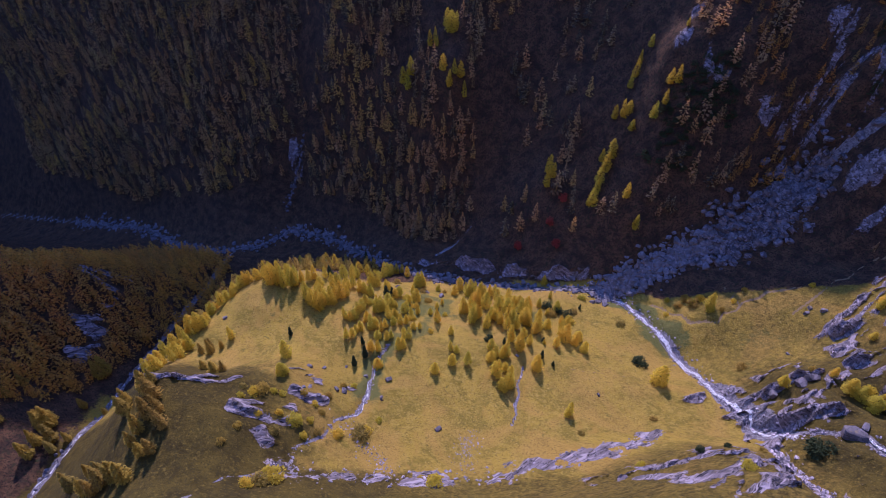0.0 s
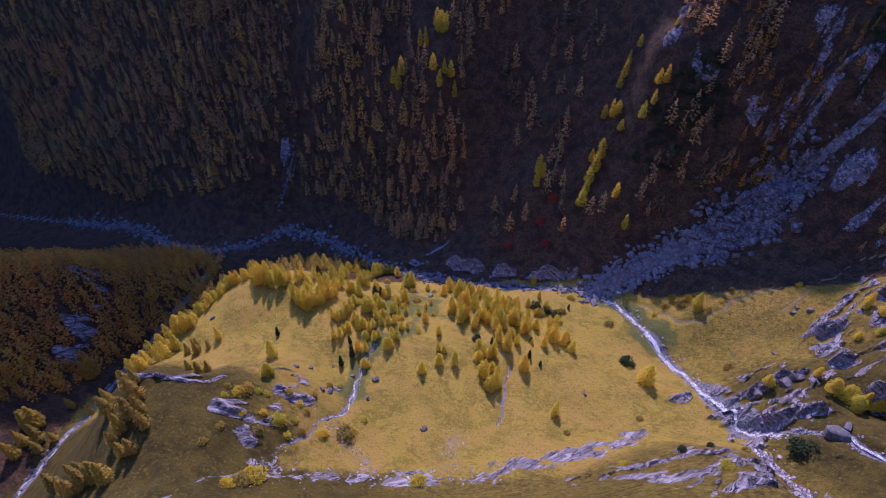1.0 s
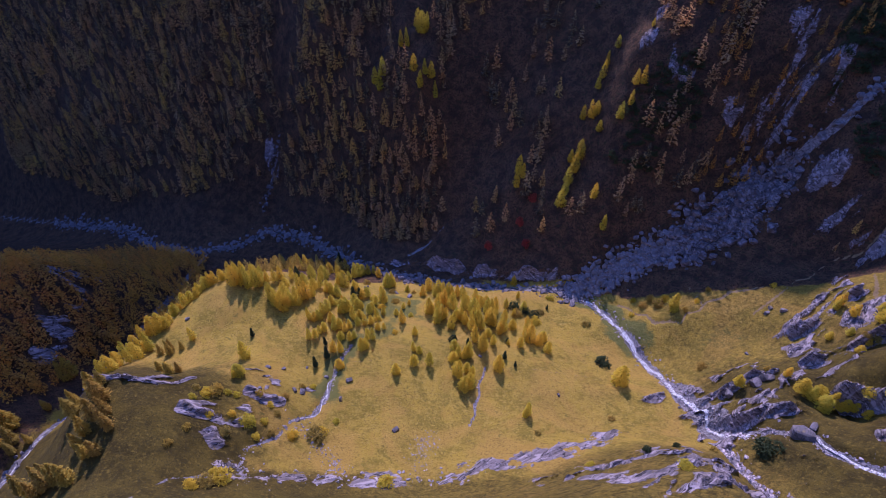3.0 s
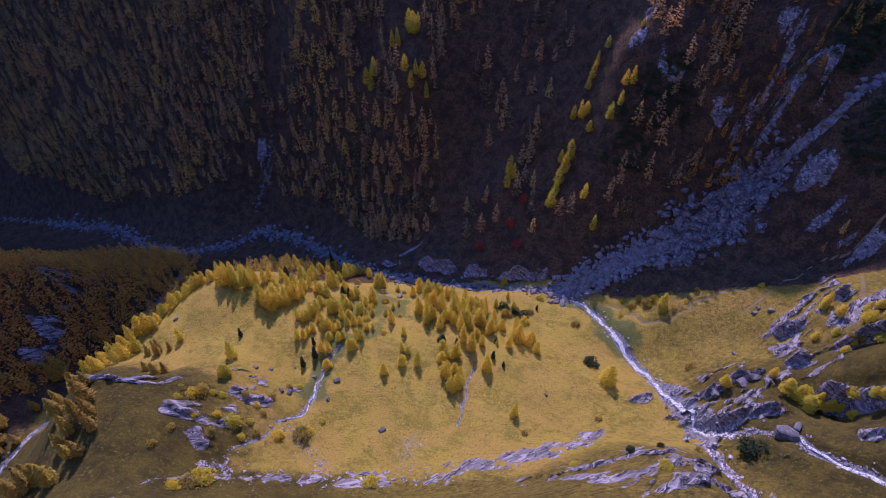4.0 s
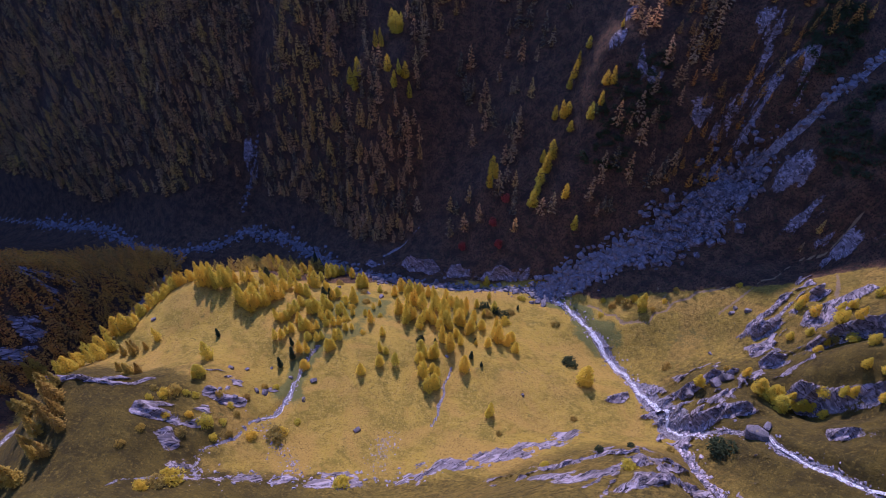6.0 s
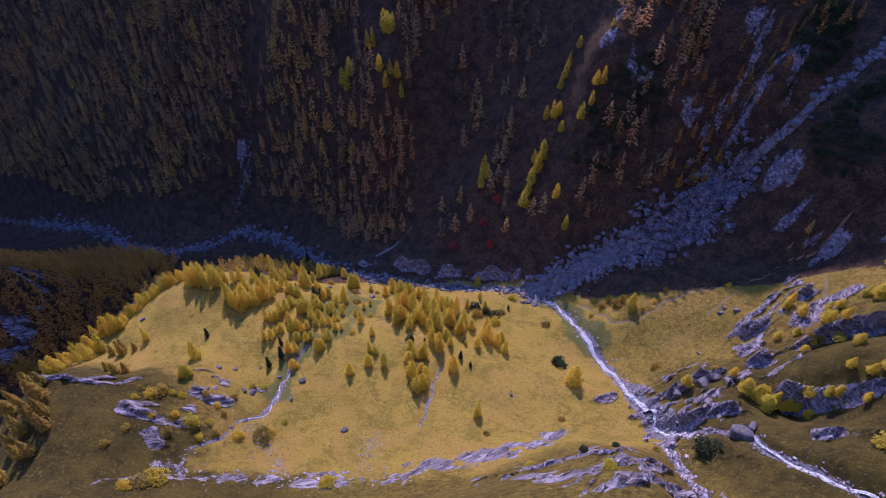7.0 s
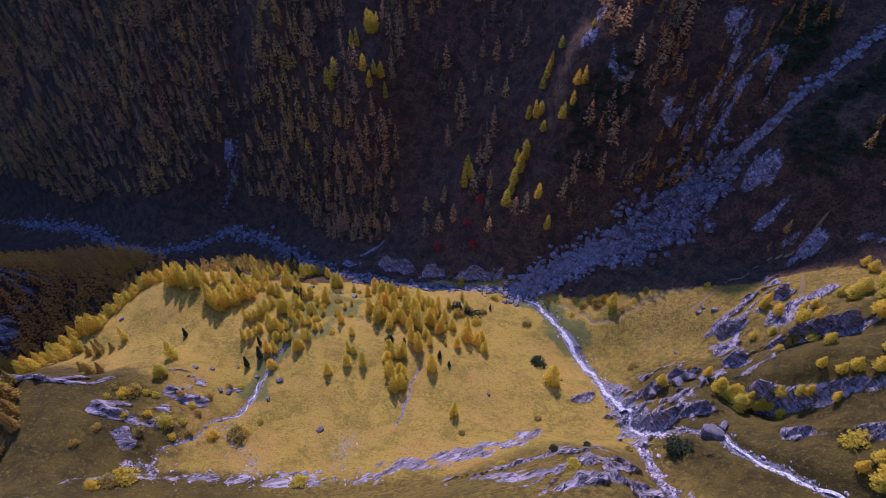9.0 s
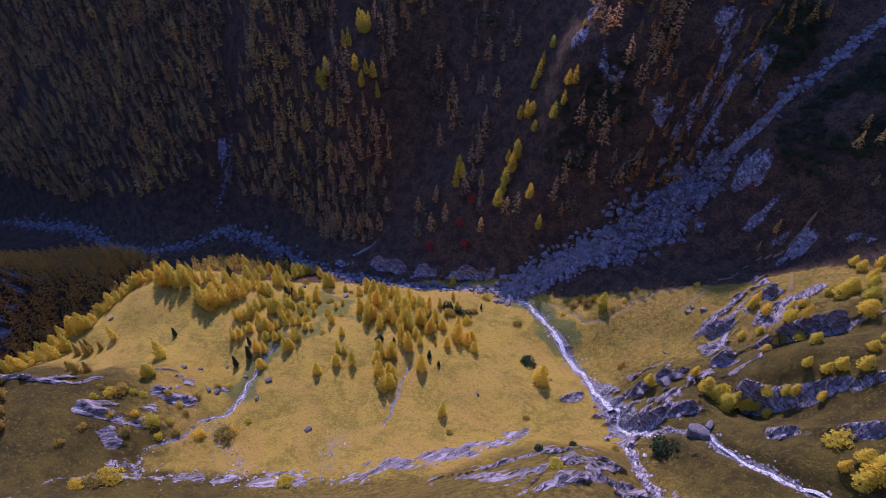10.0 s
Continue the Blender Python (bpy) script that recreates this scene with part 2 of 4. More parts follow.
EAST_BANK = [(211, 178, 31), (207, 184, 36), (217, 182, 54), (201, 194, 31), (218, 190, 64), (203, 204, 50), (223, 202, 75), (245, 200, 92), (275, 225, 118)]
LEFT_SLOPE = [(-203, 100, -24), (-212, 150, -40), (-197, 182, -49), (-222, 196, -28), (-208, 214, -32), (-200, 219, -47), (-192, 250, -76), (-205, 290, -102)]
LEFT_RIDGE = [(-240, 90, 5), (-252, 160, -16), (-262, 205, -16), (-290, 250, -60), (-320, 310, -110), (-380, 220, 30)]
FAR_FOOT = [(150, 224, 8), (121, 219, -12), (107, 222, -9), (64, 228, -32), (20, 245, -47), (5, 263, -54), (-22, 262, -60), (-62, 302, -76), (-116, 338, -86), (-184, 342, -98), (-285, 385, -138)]
FAR_MID = [(172, 249, 56), (167, 230, 17), (150, 242, 37), (147, 231, 17), (132, 241, 27), (101, 236, 4), (85, 241, -6), (93, 255, 8), (62, 260, -4), (45, 260, -22), (24, 265, -41), (-2, 281, -41), (-27, 289, -57), (-2, 294, -20), (31, 295, -6), (-1, 304, 4), (-35, 309, -38), (-29, 320, -5), (-79, 350, -23), (-112, 356, -56), (-139, 365, -48), (-218, 393, -66), (-330, 430, -108)]
FAR_HIGH = [(206, 247, 92), (191, 257, 88), (179, 258, 77), (150, 252, 54), (136, 259, 59), (129, 284, 82), (122, 278, 73), (123, 265, 57), (114, 259, 42), (101, 271, 34), (83, 283, 26), (78, 277, 11), (108, 286, 51), (78, 318, 47), (49, 318, 27)]
FAR_UPPER = [(13, 311, 25), (5, 313, 34), (5, 336, 55), (-4, 332, 46), (-23, 327, 20), (-54, 358, 36), (-68, 365, 40), (-96, 374, 0), (-163, 396, -25), (-166, 414, 12), (-218, 431, -14), (-285, 423, -79), (-368, 435, -131)]
CLIFF_RIB = [(200, 247, 84), (194, 237, 72), (202, 229, 66)]
CLIFF_RECESS = [(186, 246, 51), (187, 237, 40)]
LINES = [RIVER, SIDE_STREAM, RAVINE, MEADOW_NEAR, MEADOW_MID, MEADOW_FAR, MEADOW_CREST, CREST_FOOT, SPUR, SPUR_FLANK, SPUR_FOOT, HUMP, HUMP_BACK, HUMP_FOOT,
         RIGHT_HILL, RIGHT_FLANK, RIGHT_BASIN, EAST_BANK, LEFT_SLOPE, LEFT_RIDGE, FAR_FOOT, FAR_MID, FAR_HIGH, FAR_UPPER, CLIFF_RIB, CLIFF_RECESS, GORGE]
# the unseen sunward ridge above the valley, its profile fitted to the shade wanted: (across the sunbeams, height of the
# beam that just clears it)
SUN_AZ, SUN_EL = radians(SUN_TURN), radians(SUN_HEIGHT)
RIDGE = [(-900, 20), (-300, -90), (-165, -168), (-130, -232), (-77, -267), (-40, -262), (-14, -266), (0, -274), (8, -274), (18, -260), (25, -252), (41, -252), (50, -242), (65, -232), (80, -231), (88, -231), (96, -226), (103, -221), (115, -215), (121, -207), (127, -204), (131, -201), (137, -196), (146, -187), (154, -176), (163, -166), (175, -154), (184, -138), (192, -118), (206, -117), (214, -120), (220, -110), (228, -95), (242, -79), (260, -60), (330, 10), (900, 160)]


def along(line, step=18.0):
    """Points every step metres along a line of (x, y, z)."""
    out = []
    for a, b in zip(line, line[1:]):
        a, b = np.array(a, float), np.array(b, float)
        n = max(1, int(np.linalg.norm((b - a)[:2]) / step))
        out += [a + (b - a) * k / n for k in range(n)]
    return out + [np.array(line[-1], float)]


def ridge_line():
    """The crest of the far mountain, standing where its shade needs it."""
    out = []
    for u in list(range(-760, -100, 44)) + list(range(-100, 300, 12)) + list(range(300, 900, 44)):
        v = 600 + 14 * math.sin(u * 0.021) + 1.2 * max(0, -u - 40)
        q = np.interp(u, [r[0] for r in RIDGE], [r[1] for r in RIDGE])
        out.append((u * math.cos(SUN_AZ) - v * math.sin(SUN_AZ), u * math.sin(SUN_AZ) + v * math.cos(SUN_AZ), q + v * math.tan(SUN_EL) + 4))
    return out


def valley():
    """Weights of the surface through all the landform lines."""
    p = [q for line in LINES for q in along(line)]
    p += [np.array(q, float) for q in ridge_line()]
    # the hillside behind the camera and the far rims
    p += [np.array((x, y, z), float) for x, y, z in [(-120, 10, 60), (-40, 10, 70), (30, 10, 60), (120, 0, 95), (0, -60, 135), (-200, -80, 120), (200, -80, 200), (0, -300, 420),
          (-500, -300, 400), (500, -300, 450), (-600, 100, 160), (-800, 300, 60), (520, 60, 260), (700, 300, 420), (0, -900, 600), (-1500, 0, 350), (1500, 0, 650), (0, 1300, 500), (-1200, 1300, 300), (1200, 1300, 700)]]
    p = np.array(p)
    keep = [0]
    for k in range(1, len(p)):
        if np.min(np.hypot(*(p[keep, :2] - p[k, :2]).T)) > 5:
            keep.append(k)
    p = p[keep]
    d = np.hypot(p[:, None, 0] - p[None, :, 0], p[:, None, 1] - p[None, :, 1])
    a = np.sqrt(d * d + SOFT * SOFT)
    n = len(p)
    big = np.zeros((n + 1, n + 1))
    big[:n, :n], big[n, :n], big[:n, n] = a, 1, 1
    w = np.linalg.solve(big, np.append(p[:, 2], 0))
    return p, w


SOFT = 7.0
CONTROL, WEIGHT = valley()


def surface(x, y):
    """Smooth height of the valley."""
    x, y = np.asarray(x, float), np.asarray(y, float)
    fx, fy = x.ravel(), y.ravel()
    z = np.empty(fx.shape)
    for k in range(0, len(fx), 512):
        d = np.subtract.outer(fx[k:k + 512], CONTROL[:, 0]) ** 2
        d += np.subtract.outer(fy[k:k + 512], CONTROL[:, 1]) ** 2
        d += SOFT * SOFT
        z[k:k + 512] = np.sqrt(d, out=d) @ WEIGHT[:-1]
    z = z.reshape(x.shape) + WEIGHT[-1]
    # the far mountain ends in its ridge and stands no higher behind it
    u, v = x * math.cos(SUN_AZ) + y * math.sin(SUN_AZ), y * math.cos(SUN_AZ) - x * math.sin(SUN_AZ)
    rim = np.interp(u, [r[0] for r in RIDGE], [r[1] for r in RIDGE]) + np.minimum(v, 590 + 1.2 * np.maximum(0, -u - 40)) * math.tan(SUN_EL)
    rim -= 12 * np.clip((585 - v) / 50, 0, 1)
    return np.where(v > 340 + 0.7 * np.maximum(0, -u - 40), np.minimum(z, rim), z)


def near_line(x, y, line):
    """Distance in plan from points to a line, and how far along it (0 to 1) they lie."""
    best, where = np.full(x.shape, 1e9), np.zeros(x.shape)
    for k, (a, b) in enumerate(zip(line, line[1:])):
        ax, ay, bx, by = a[0], a[1], b[0], b[1]
        l2 = (bx - ax) ** 2 + (by - ay) ** 2
        s = np.clip(((x - ax) * (bx - ax) + (y - ay) * (by - ay)) / l2, 0, 1)
        d = np.hypot(x - ax - s * (bx - ax), y - ay - s * (by - ay))
        where = np.where(d < best, (k + s) / (len(line) - 1), where)
        best = np.minimum(best, d)
    return best, where


# ---- fine relief ----
def lattice(ix, iy, seed):
    h = (ix.astype(np.int64) * 374761393 + iy.astype(np.int64) * 668265263 + seed * 2147483647) & 0xFFFFFFFF
    h = ((h ^ (h >> 13)) * 1274126177) & 0xFFFFFFFF
    return ((h ^ (h >> 16)) & 0xFFFF) / 65535.0


def wave(x, y, size, seed=0):
    """Smooth random relief, 0 to 1, with hills about size metres wide."""
    x, y = np.asarray(x, float) / size, np.asarray(y, float) / size
    ix, iy = np.floor(x), np.floor(y)
    u, v = x - ix, y - iy
    u, v = u * u * (3 - 2 * u), v * v * (3 - 2 * v)
    a = lattice(ix, iy, seed) * (1 - u) + lattice(ix + 1, iy, seed) * u
    b = lattice(ix, iy + 1, seed) * (1 - u) + lattice(ix + 1, iy + 1, seed) * u
    return a * (1 - v) + b * v


def relief(x, y, size, octaves=4, seed=0, ridged=False):
    z, amp, total = 0.0, 1.0, 0.0
    for k in range(octaves):
        w = wave(x * 0.8 + y * 0.6 * (-1) ** k, y * 0.8 - x * 0.6 * (-1) ** k, size / 2 ** k, seed + 7 * k)
        z = z + amp * (1 - abs(2 * w - 1) if ridged else w)
        total += amp
        amp *= 0.5
    return z / total


def ramp(d, lo, hi):
    t = np.clip((d - lo) / (hi - lo), 0, 1)
    return t * t * (3 - 2 * t)


BROOK = [(-26, 152), (-31, 140), (-32, 120), (-35, 109), (-42, 104), (-45, 95), (-52, 89), (-53, 80), (-48, 74)]
RUNNEL = [(37, 141), (36, 136), (33.5, 131), (33.5, 125), (31, 119), (30.5, 113), (28, 107)]
LOWER_RUNNEL = [(-50, 77), (-56, 75), (-62, 72), (-68, 70), (-72, 64), (-78, 58)]
ROCK_BAND = [(-54, 77), (-36, 78), (-8, 80), (12, 81), (35, 86), (56, 89), (82, 99)]
TRACK = [(112, 187), (116, 183), (118, 177), (122, 174), (124, 168), (130, 166), (134, 163), (137, 167), (142, 166), (147, 171), (153, 171), (158, 174), (164, 172), (170, 171)]
HILL_TRAIL = [(205, 160), (202, 155), (199, 150), (196, 145), (193, 140)]
SHADE_TRAIL = [(161, 157), (169, 161), (176, 165), (182, 169), (187, 169), (195, 175), (201, 176), (208, 174), (216, 178)]
TRAIL = [(143, 183), (146, 178), (143, 174), (145, 169)]
FAR_GULLY = [(-127, 337), (-119, 349), (-113, 357), (-108, 362)]
FAR_CHUTE = [(-4, 252), (8, 258), (20, 266)]
UPPER_STREAM = [(123, 105), (127, 98), (131, 94), (136, 89), (141, 85), (143, 78), (147, 73), (152, 65), (157, 58), (170, 46)]
MEADOW_PATH = [(-30, 141), (-10, 143), (15, 141), (40, 141), (70, 138), (98, 133)]
# rock outcrops: centre, half length, half width, turn in degrees
OUTCROPS = [(109, 123, 8, 3, 20), (119, 111, 5, 8, 0), (-69, 99, 6, 1.3, 10), (-56, 101, 5, 2.6, -20), (-50, 112, 7, 2.2, -30), (-62, 89, 1.7, 6, 0), (-46, 91, 5, 3, 45), (-50, 104, 4, 2.2, 0), (-96, 110, 13, 2.0, 0), (-57, 121, 9, 2.0, -20), (-38, 121, 5, 1.6, -20), (-55, 80, 4, 4, 30), (-22, 80, 12, 2.4, 4), (84, 101, 8, 2, 10), (60, 91, 8, 2, 5),
            (176, 148, 13, 5, 30), (190, 155, 16, 5, 32), (205, 166, 12, 5, 25), (172, 133, 14, 6, 28), (188, 137, 16, 4, 20), (166, 116, 16, 6, 25), (184, 114, 12, 5, 10), (200, 112, 12, 5, 0),
            (132, 110, 13, 8, 20), (124, 117, 7, 10, 0), (128, 96, 11, 8, 0), (76, 66, 22, 9, 8), (80, 57, 20, 5, 10), (102, 64, 18, 10, 0), (129, 72, 9, 5, 40), (121, 66, 5, 7, 0), (62, 74, 16, 5, 5), (90, 80, 14, 4, 10), (146, 110, 10, 3, 30), (140, 124, 9, 4, 10)]
LEFT_CRAGS = [(-205, 223, 12, 7, 60), (-199, 208, 5, 10, 0), (-199, 186, 7, 14, 10), (-200, 170, 5, 8, 0)]
FAR_WALL = [(189, 249, 15, 7, 78), (199, 238, 4, 10, 0), (136, 268, 5, 8, 15), (131, 286, 6, 6, 0), (126, 281, 6, 6, 0), (144, 261, 6, 3, 0), (167, 249, 7, 3, 0), (178, 240, 5, 9, 20), (199, 207, 4, 10, 5), (201, 190, 6, 6, 0), (212, 172, 9, 3, -35), (222, 163, 9, 3, -40), (-118, 360, 6, 10, 20)]


# rock steps: the foot line, and how high the ledge above it stands
LEDGES = [([(160, 124), (167, 121), (177, 123), (184, 122), (193, 119), (206, 116)], 7.0), ([(158, 104), (164, 99), (170, 94), (178, 88), (190, 84)], 6.5), ([(156, 82), (162, 79), (167, 75), (176, 70)], 4.0),
          ([(166, 140), (174, 141), (185, 145), (196, 152)], 4.0), ([(119, 106), (128, 100), (138, 98), (148, 101)], 5.0), ([(-76, 97), (-70, 96), (-62, 97), (-55, 98)], 1.6), ([(-60, 112), (-52, 110), (-45, 111)], 1.4), ([(-65, 91), (-62, 88), (-59, 85)], 1.0),
          ([(-108, 104), (-96, 106), (-85, 106), (-76, 114)], -2.2), ([(66, 72), (78, 74), (92, 74)], -3.0), ([(-20, 248), (10, 240), (34, 227), (60, 219), (86, 212)], 4.0), ([(128, 114), (140, 118), (150, 116)], 3.0)]


def step_up(x, y, line, tall):
    """A rock step along a line: up on its far side, fading out with distance."""
    d, at = near_line(x, y, line)
    fy = np.interp(x, [p[0] for p in line], [p[1] for p in line])
    rag = 3.5 * (relief(x, y, 5.0, 3, 31) - 0.5)
    side = np.where(y > fy, d, -d) + rag
    ends = ramp(at, 0.0, 0.06) * ramp(at, 1.0, 0.94)
    near = ramp(d, abs(tall) * 1.7 + 3, 1.0) * (0.35 + 1.1 * ramp(relief(x, y, 13.0, 3, 33), 0.36, 0.6))
    return tall * (ramp(side, -0.8, 1.2) - 0.45) * near * ends, ramp(abs(side), 3.2, 1.4) * near * ends


def strike(x, y):
    """Plan turned along the bedding of the rock and squeezed across it."""
    return 0.45 * (0.9 * x + 0.43 * y), 1.5 * (-0.43 * x + 0.9 * y)


def blot(x, y, spots, seed=3, bare=0.38, rough=1.1):
    """How far points lie inside a group of ragged ovals (0 to 1)."""
    out = np.zeros(x.shape)
    rag = rough * (relief(x, y, 7.0, 4, seed) - 0.5)
    x, y = x + 9 * (relief(x, y, 10.0, 3, seed + 1) - 0.5), y + 7 * (relief(x, y, 10.0, 3, seed + 2) - 0.5)
    for cx, cy, a, b, turn in spots:
        c, s = math.cos(radians(turn)), math.sin(radians(turn))
        u, v = ((x - cx) * c + (y - cy) * s) / a, (-(x - cx) * s + (y - cy) * c) / b
        out = np.maximum(out, ramp(np.hypot(u, v) + rag, 1.2, 0.6))
    return out * ramp(relief(*strike(x, y), 5.0, 5, seed + 4), bare, bare + 0.12)


def layers(x, y):
    """What covers the ground: rock, gravel, green turf, heath and bare soil, and turf darkened as shade, each 0 to 1.
    """
    river, at = near_line(x, y, RIVER)
    side, sat = near_line(x, y, SIDE_STREAM)
    upper = near_line(x, y, UPPER_STREAM)[0]
    brook, runnel = near_line(x, y, BROOK)[0], near_line(x, y, RUNNEL)[0]
    band = near_line(x, y, ROCK_BAND)[0]
    ravine = near_line(x, y, RAVINE)[0]
    rag = relief(x, y, 9.0, 3, 5)
    field = 1.7 + 0.9 * ramp(at, 0.24, 0.30) + 7.0 * ramp(at, 0.42, 0.33) * ramp(at, 0.22, 0.29) + 2.0 * ramp(at, 0.48, 0.44) * ramp(at, 0.30, 0.36)
    gravel = ramp(river / field + rag - 0.5, 1.1, 0.7) * (1 - 0.45 * ramp(at, 0.56, 0.64))
    gravel = np.maximum(gravel, ramp(side / (2.0 + 2.8 * ramp(sat, 0.8, 0.5)) + 1.4 * (rag - 0.5), 1.2, 0.8) * ramp(sat, 0.44, 0.5))
    gravel = np.maximum(gravel, ramp(upper + 2 * rag, 2.7, 1.7))
    gravel = np.maximum(gravel, ramp(near_line(x, y, GORGE)[0] + 2 * rag, 3.2, 2.0))
    gravel = np.maximum(gravel, ramp(near_line(x, y, LOWER_RUNNEL)[0] + 2.0 * rag, 1.9, 1.1))
    gravel = np.maximum(gravel, ramp(brook + 2 * rag, 2.0, 1.3))
    gravel = np.maximum(gravel, ramp(runnel + 1.2 * rag, 1.3, 0.8))
    gravel = np.maximum(gravel, ramp(ravine + 2 * rag, 2.9, 2.0))
    gully = np.minimum(near_line(x, y, FAR_GULLY)[0], near_line(x, y, FAR_CHUTE)[0])
    gravel = np.maximum(gravel, 0.8 * ramp(gully + 4 * rag, 3.6, 2.2) * ramp(relief(x, y, 9.0, 2, 61), 0.45, 0.6))
    rock = np.maximum(blot(x, y, OUTCROPS + LEFT_CRAGS, 3, 0.44), 0.61 * blot(x, y, FAR_WALL, 3, 0.30, 1.8))
    rock = np.maximum(rock, ramp(band + 9 * rag, 10.5, 6.0) * ramp(relief(x * 0.8, y * 1.3, 5.0, 4, 9), 0.38, 0.5) * ramp(relief(x, y, 15.0, 3, 29), 0.28, 0.42))
    for line, tall in LEDGES:
        rock = np.maximum(rock, step_up(x, y, line, tall)[1])
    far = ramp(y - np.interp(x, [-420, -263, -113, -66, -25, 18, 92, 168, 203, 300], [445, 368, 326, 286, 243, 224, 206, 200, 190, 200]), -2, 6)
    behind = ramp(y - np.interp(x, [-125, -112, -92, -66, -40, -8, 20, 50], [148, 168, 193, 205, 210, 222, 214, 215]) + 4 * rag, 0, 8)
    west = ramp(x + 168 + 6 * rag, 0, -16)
    heath_and_shade = np.maximum(np.maximum(np.maximum(far, west), behind * ramp(x, 60, 30)), ramp(x + 0.9 * y - 352, -4, 8))
    # right basin: begins at the ridge's shadow edge, painting that shade darker
    heath_and_shade = np.maximum(heath_and_shade, ramp(y + 5 * rag - np.interp(x, [98, 118, 140, 165, 190, 215], [204, 188, 181, 172, 162, 158]), 0, 6) * ramp(x, 98, 108))
    green = ramp(side + 10 * rag, 16, 9) * ramp(sat, 0.72, 0.82)
    green = np.maximum(green, 0.35 * ramp(np.hypot((x - 143) / 30, (y - 150) / 14) + 2.4 * rag, 2.6, 1.2))
    green = np.maximum(green, ramp(brook + 8 * rag, 11, 6) * ramp(y, 108, 125))
    soil = ramp(np.minimum(near_line(x, y, TRACK)[0], np.minimum(near_line(x, y, TRAIL)[0] + 0.3, np.minimum(near_line(x, y, HILL_TRAIL)[0] + 0.4, near_line(x, y, SHADE_TRAIL)[0] + 0.3))) + 1.2 * rag, 1.5, 1.0)
    soil = np.maximum(soil, 0.5 * ramp(near_line(x, y, MEADOW_PATH)[0] + 0.9 * rag, 0.9, 0.6))
    # cloud shade and vignette painted as darker turf on the spur and right hill
    shade_turf = np.maximum(np.maximum(ramp(x + 38 + 26 * rag, 26, -30) * ramp(y + 20 * rag, 150, 118), ramp(x + 24 + 20 * rag, 10, -24) * ramp(y + 16 * rag, 118, 94)), ramp(x - 128 + 20 * rag, -14, 20) * (0.5 + 0.42 * ramp(y + 10 * rag, 140, 122)))
    # darker turf patches at random
    shade_turf = np.maximum(shade_turf, 0.3 * ramp(relief(x, y, 18.0, 4, 44), 0.52, 0.68))
    # the same painted dimming on the near grass below the rock band
    shade_turf = np.maximum(shade_turf, (0.62 + 0.35 * ramp(x, 0, -30)) * ramp(y + 12 * rag - np.interp(x, [-50, 10, 60, 110], [88, 87, 91, 96]), 9, -6) * ramp(x, -62, -46))
    green = np.maximum(green, 0.75 * ramp(np.hypot((x + 14) / 26, (y - 180) / 30) + 1.5 * rag, 1.9, 1.1))
    green = np.maximum(green, 0.6 * ramp(np.hypot((x - 42) / 24, (y - 176) / 13) + 1.5 * rag, 1.8, 1.1))
    return rock, gravel, green, heath_and_shade, soil, shade_turf


def height(x, y, cover=None):
    """Height of the ground with its knolls, crags and stream beds."""
    x, y = np.asarray(x, float), np.asarray(y, float)
    rock, gravel, green, heath_and_shade, soil, shade_turf = cover if cover else layers(x, y)
    z = surface(x, y)
    z = z + 2.4 * (relief(x, y, 26.0, 3, 1) - 0.5) + 0.5 * (relief(x, y, 5.0, 3, 2) - 0.5)
    crag = relief(*strike(x, y), 5.0, 5, 11, True)
    slab = 1 - 0.97 * ramp(near_line(x, y, ROCK_BAND)[0], 12, 7)
    slab = slab * (1 - 0.6 * ramp(np.hypot(x + 58, y - 100), 36, 26))
    z = z + slab * rock * (5.5 * (0.6 * crag + 0.4 * np.round(crag * 9) / 9 - 0.55) + 0.7)
    z = z + slab * rock * 1.5 * (relief(0.6 * x + 0.3 * y, 1.4 * y - 0.6 * x, 2.6, 2, 19, True) - 0.5)
    z = z + heath_and_shade * 2.5 * (relief(x, y, 14.0, 3, 12) - 0.5)
    for line, tall in LEDGES:
        z = z + step_up(x, y, line, tall)[0]
    for line, wide, deep in ((SIDE_STREAM, 5.0, 1.6), (UPPER_STREAM, 4.0, 1.6), (GORGE, 5.0, 1.8), (BROOK, 3.0, 1.0), (RUNNEL, 2.0, 0.5), (TRACK, 1.8, 0.8), (RAVINE, 6.0, 2.0)):
        z = z - deep * ramp(near_line(x, y, line)[0], wide, 0.5)
    return z - gravel * 0.5 * relief(x, y, 2.2, 2, 15)


def spread(lo, hi, step, far, grow_down, grow_up):
    """Grid lines: even steps from lo to hi, then wider and wider to far on both sides."""
    up, d = [hi], step
    while up[-1] < far:
        d *= grow_up
        up.append(up[-1] + d)
    down, d = [lo], step
    while down[-1] > -far:
        d *= grow_down
        down.append(down[-1] - d)
    return np.array(down[:0:-1] + list(np.arange(lo, hi - step / 2, step)) + up)


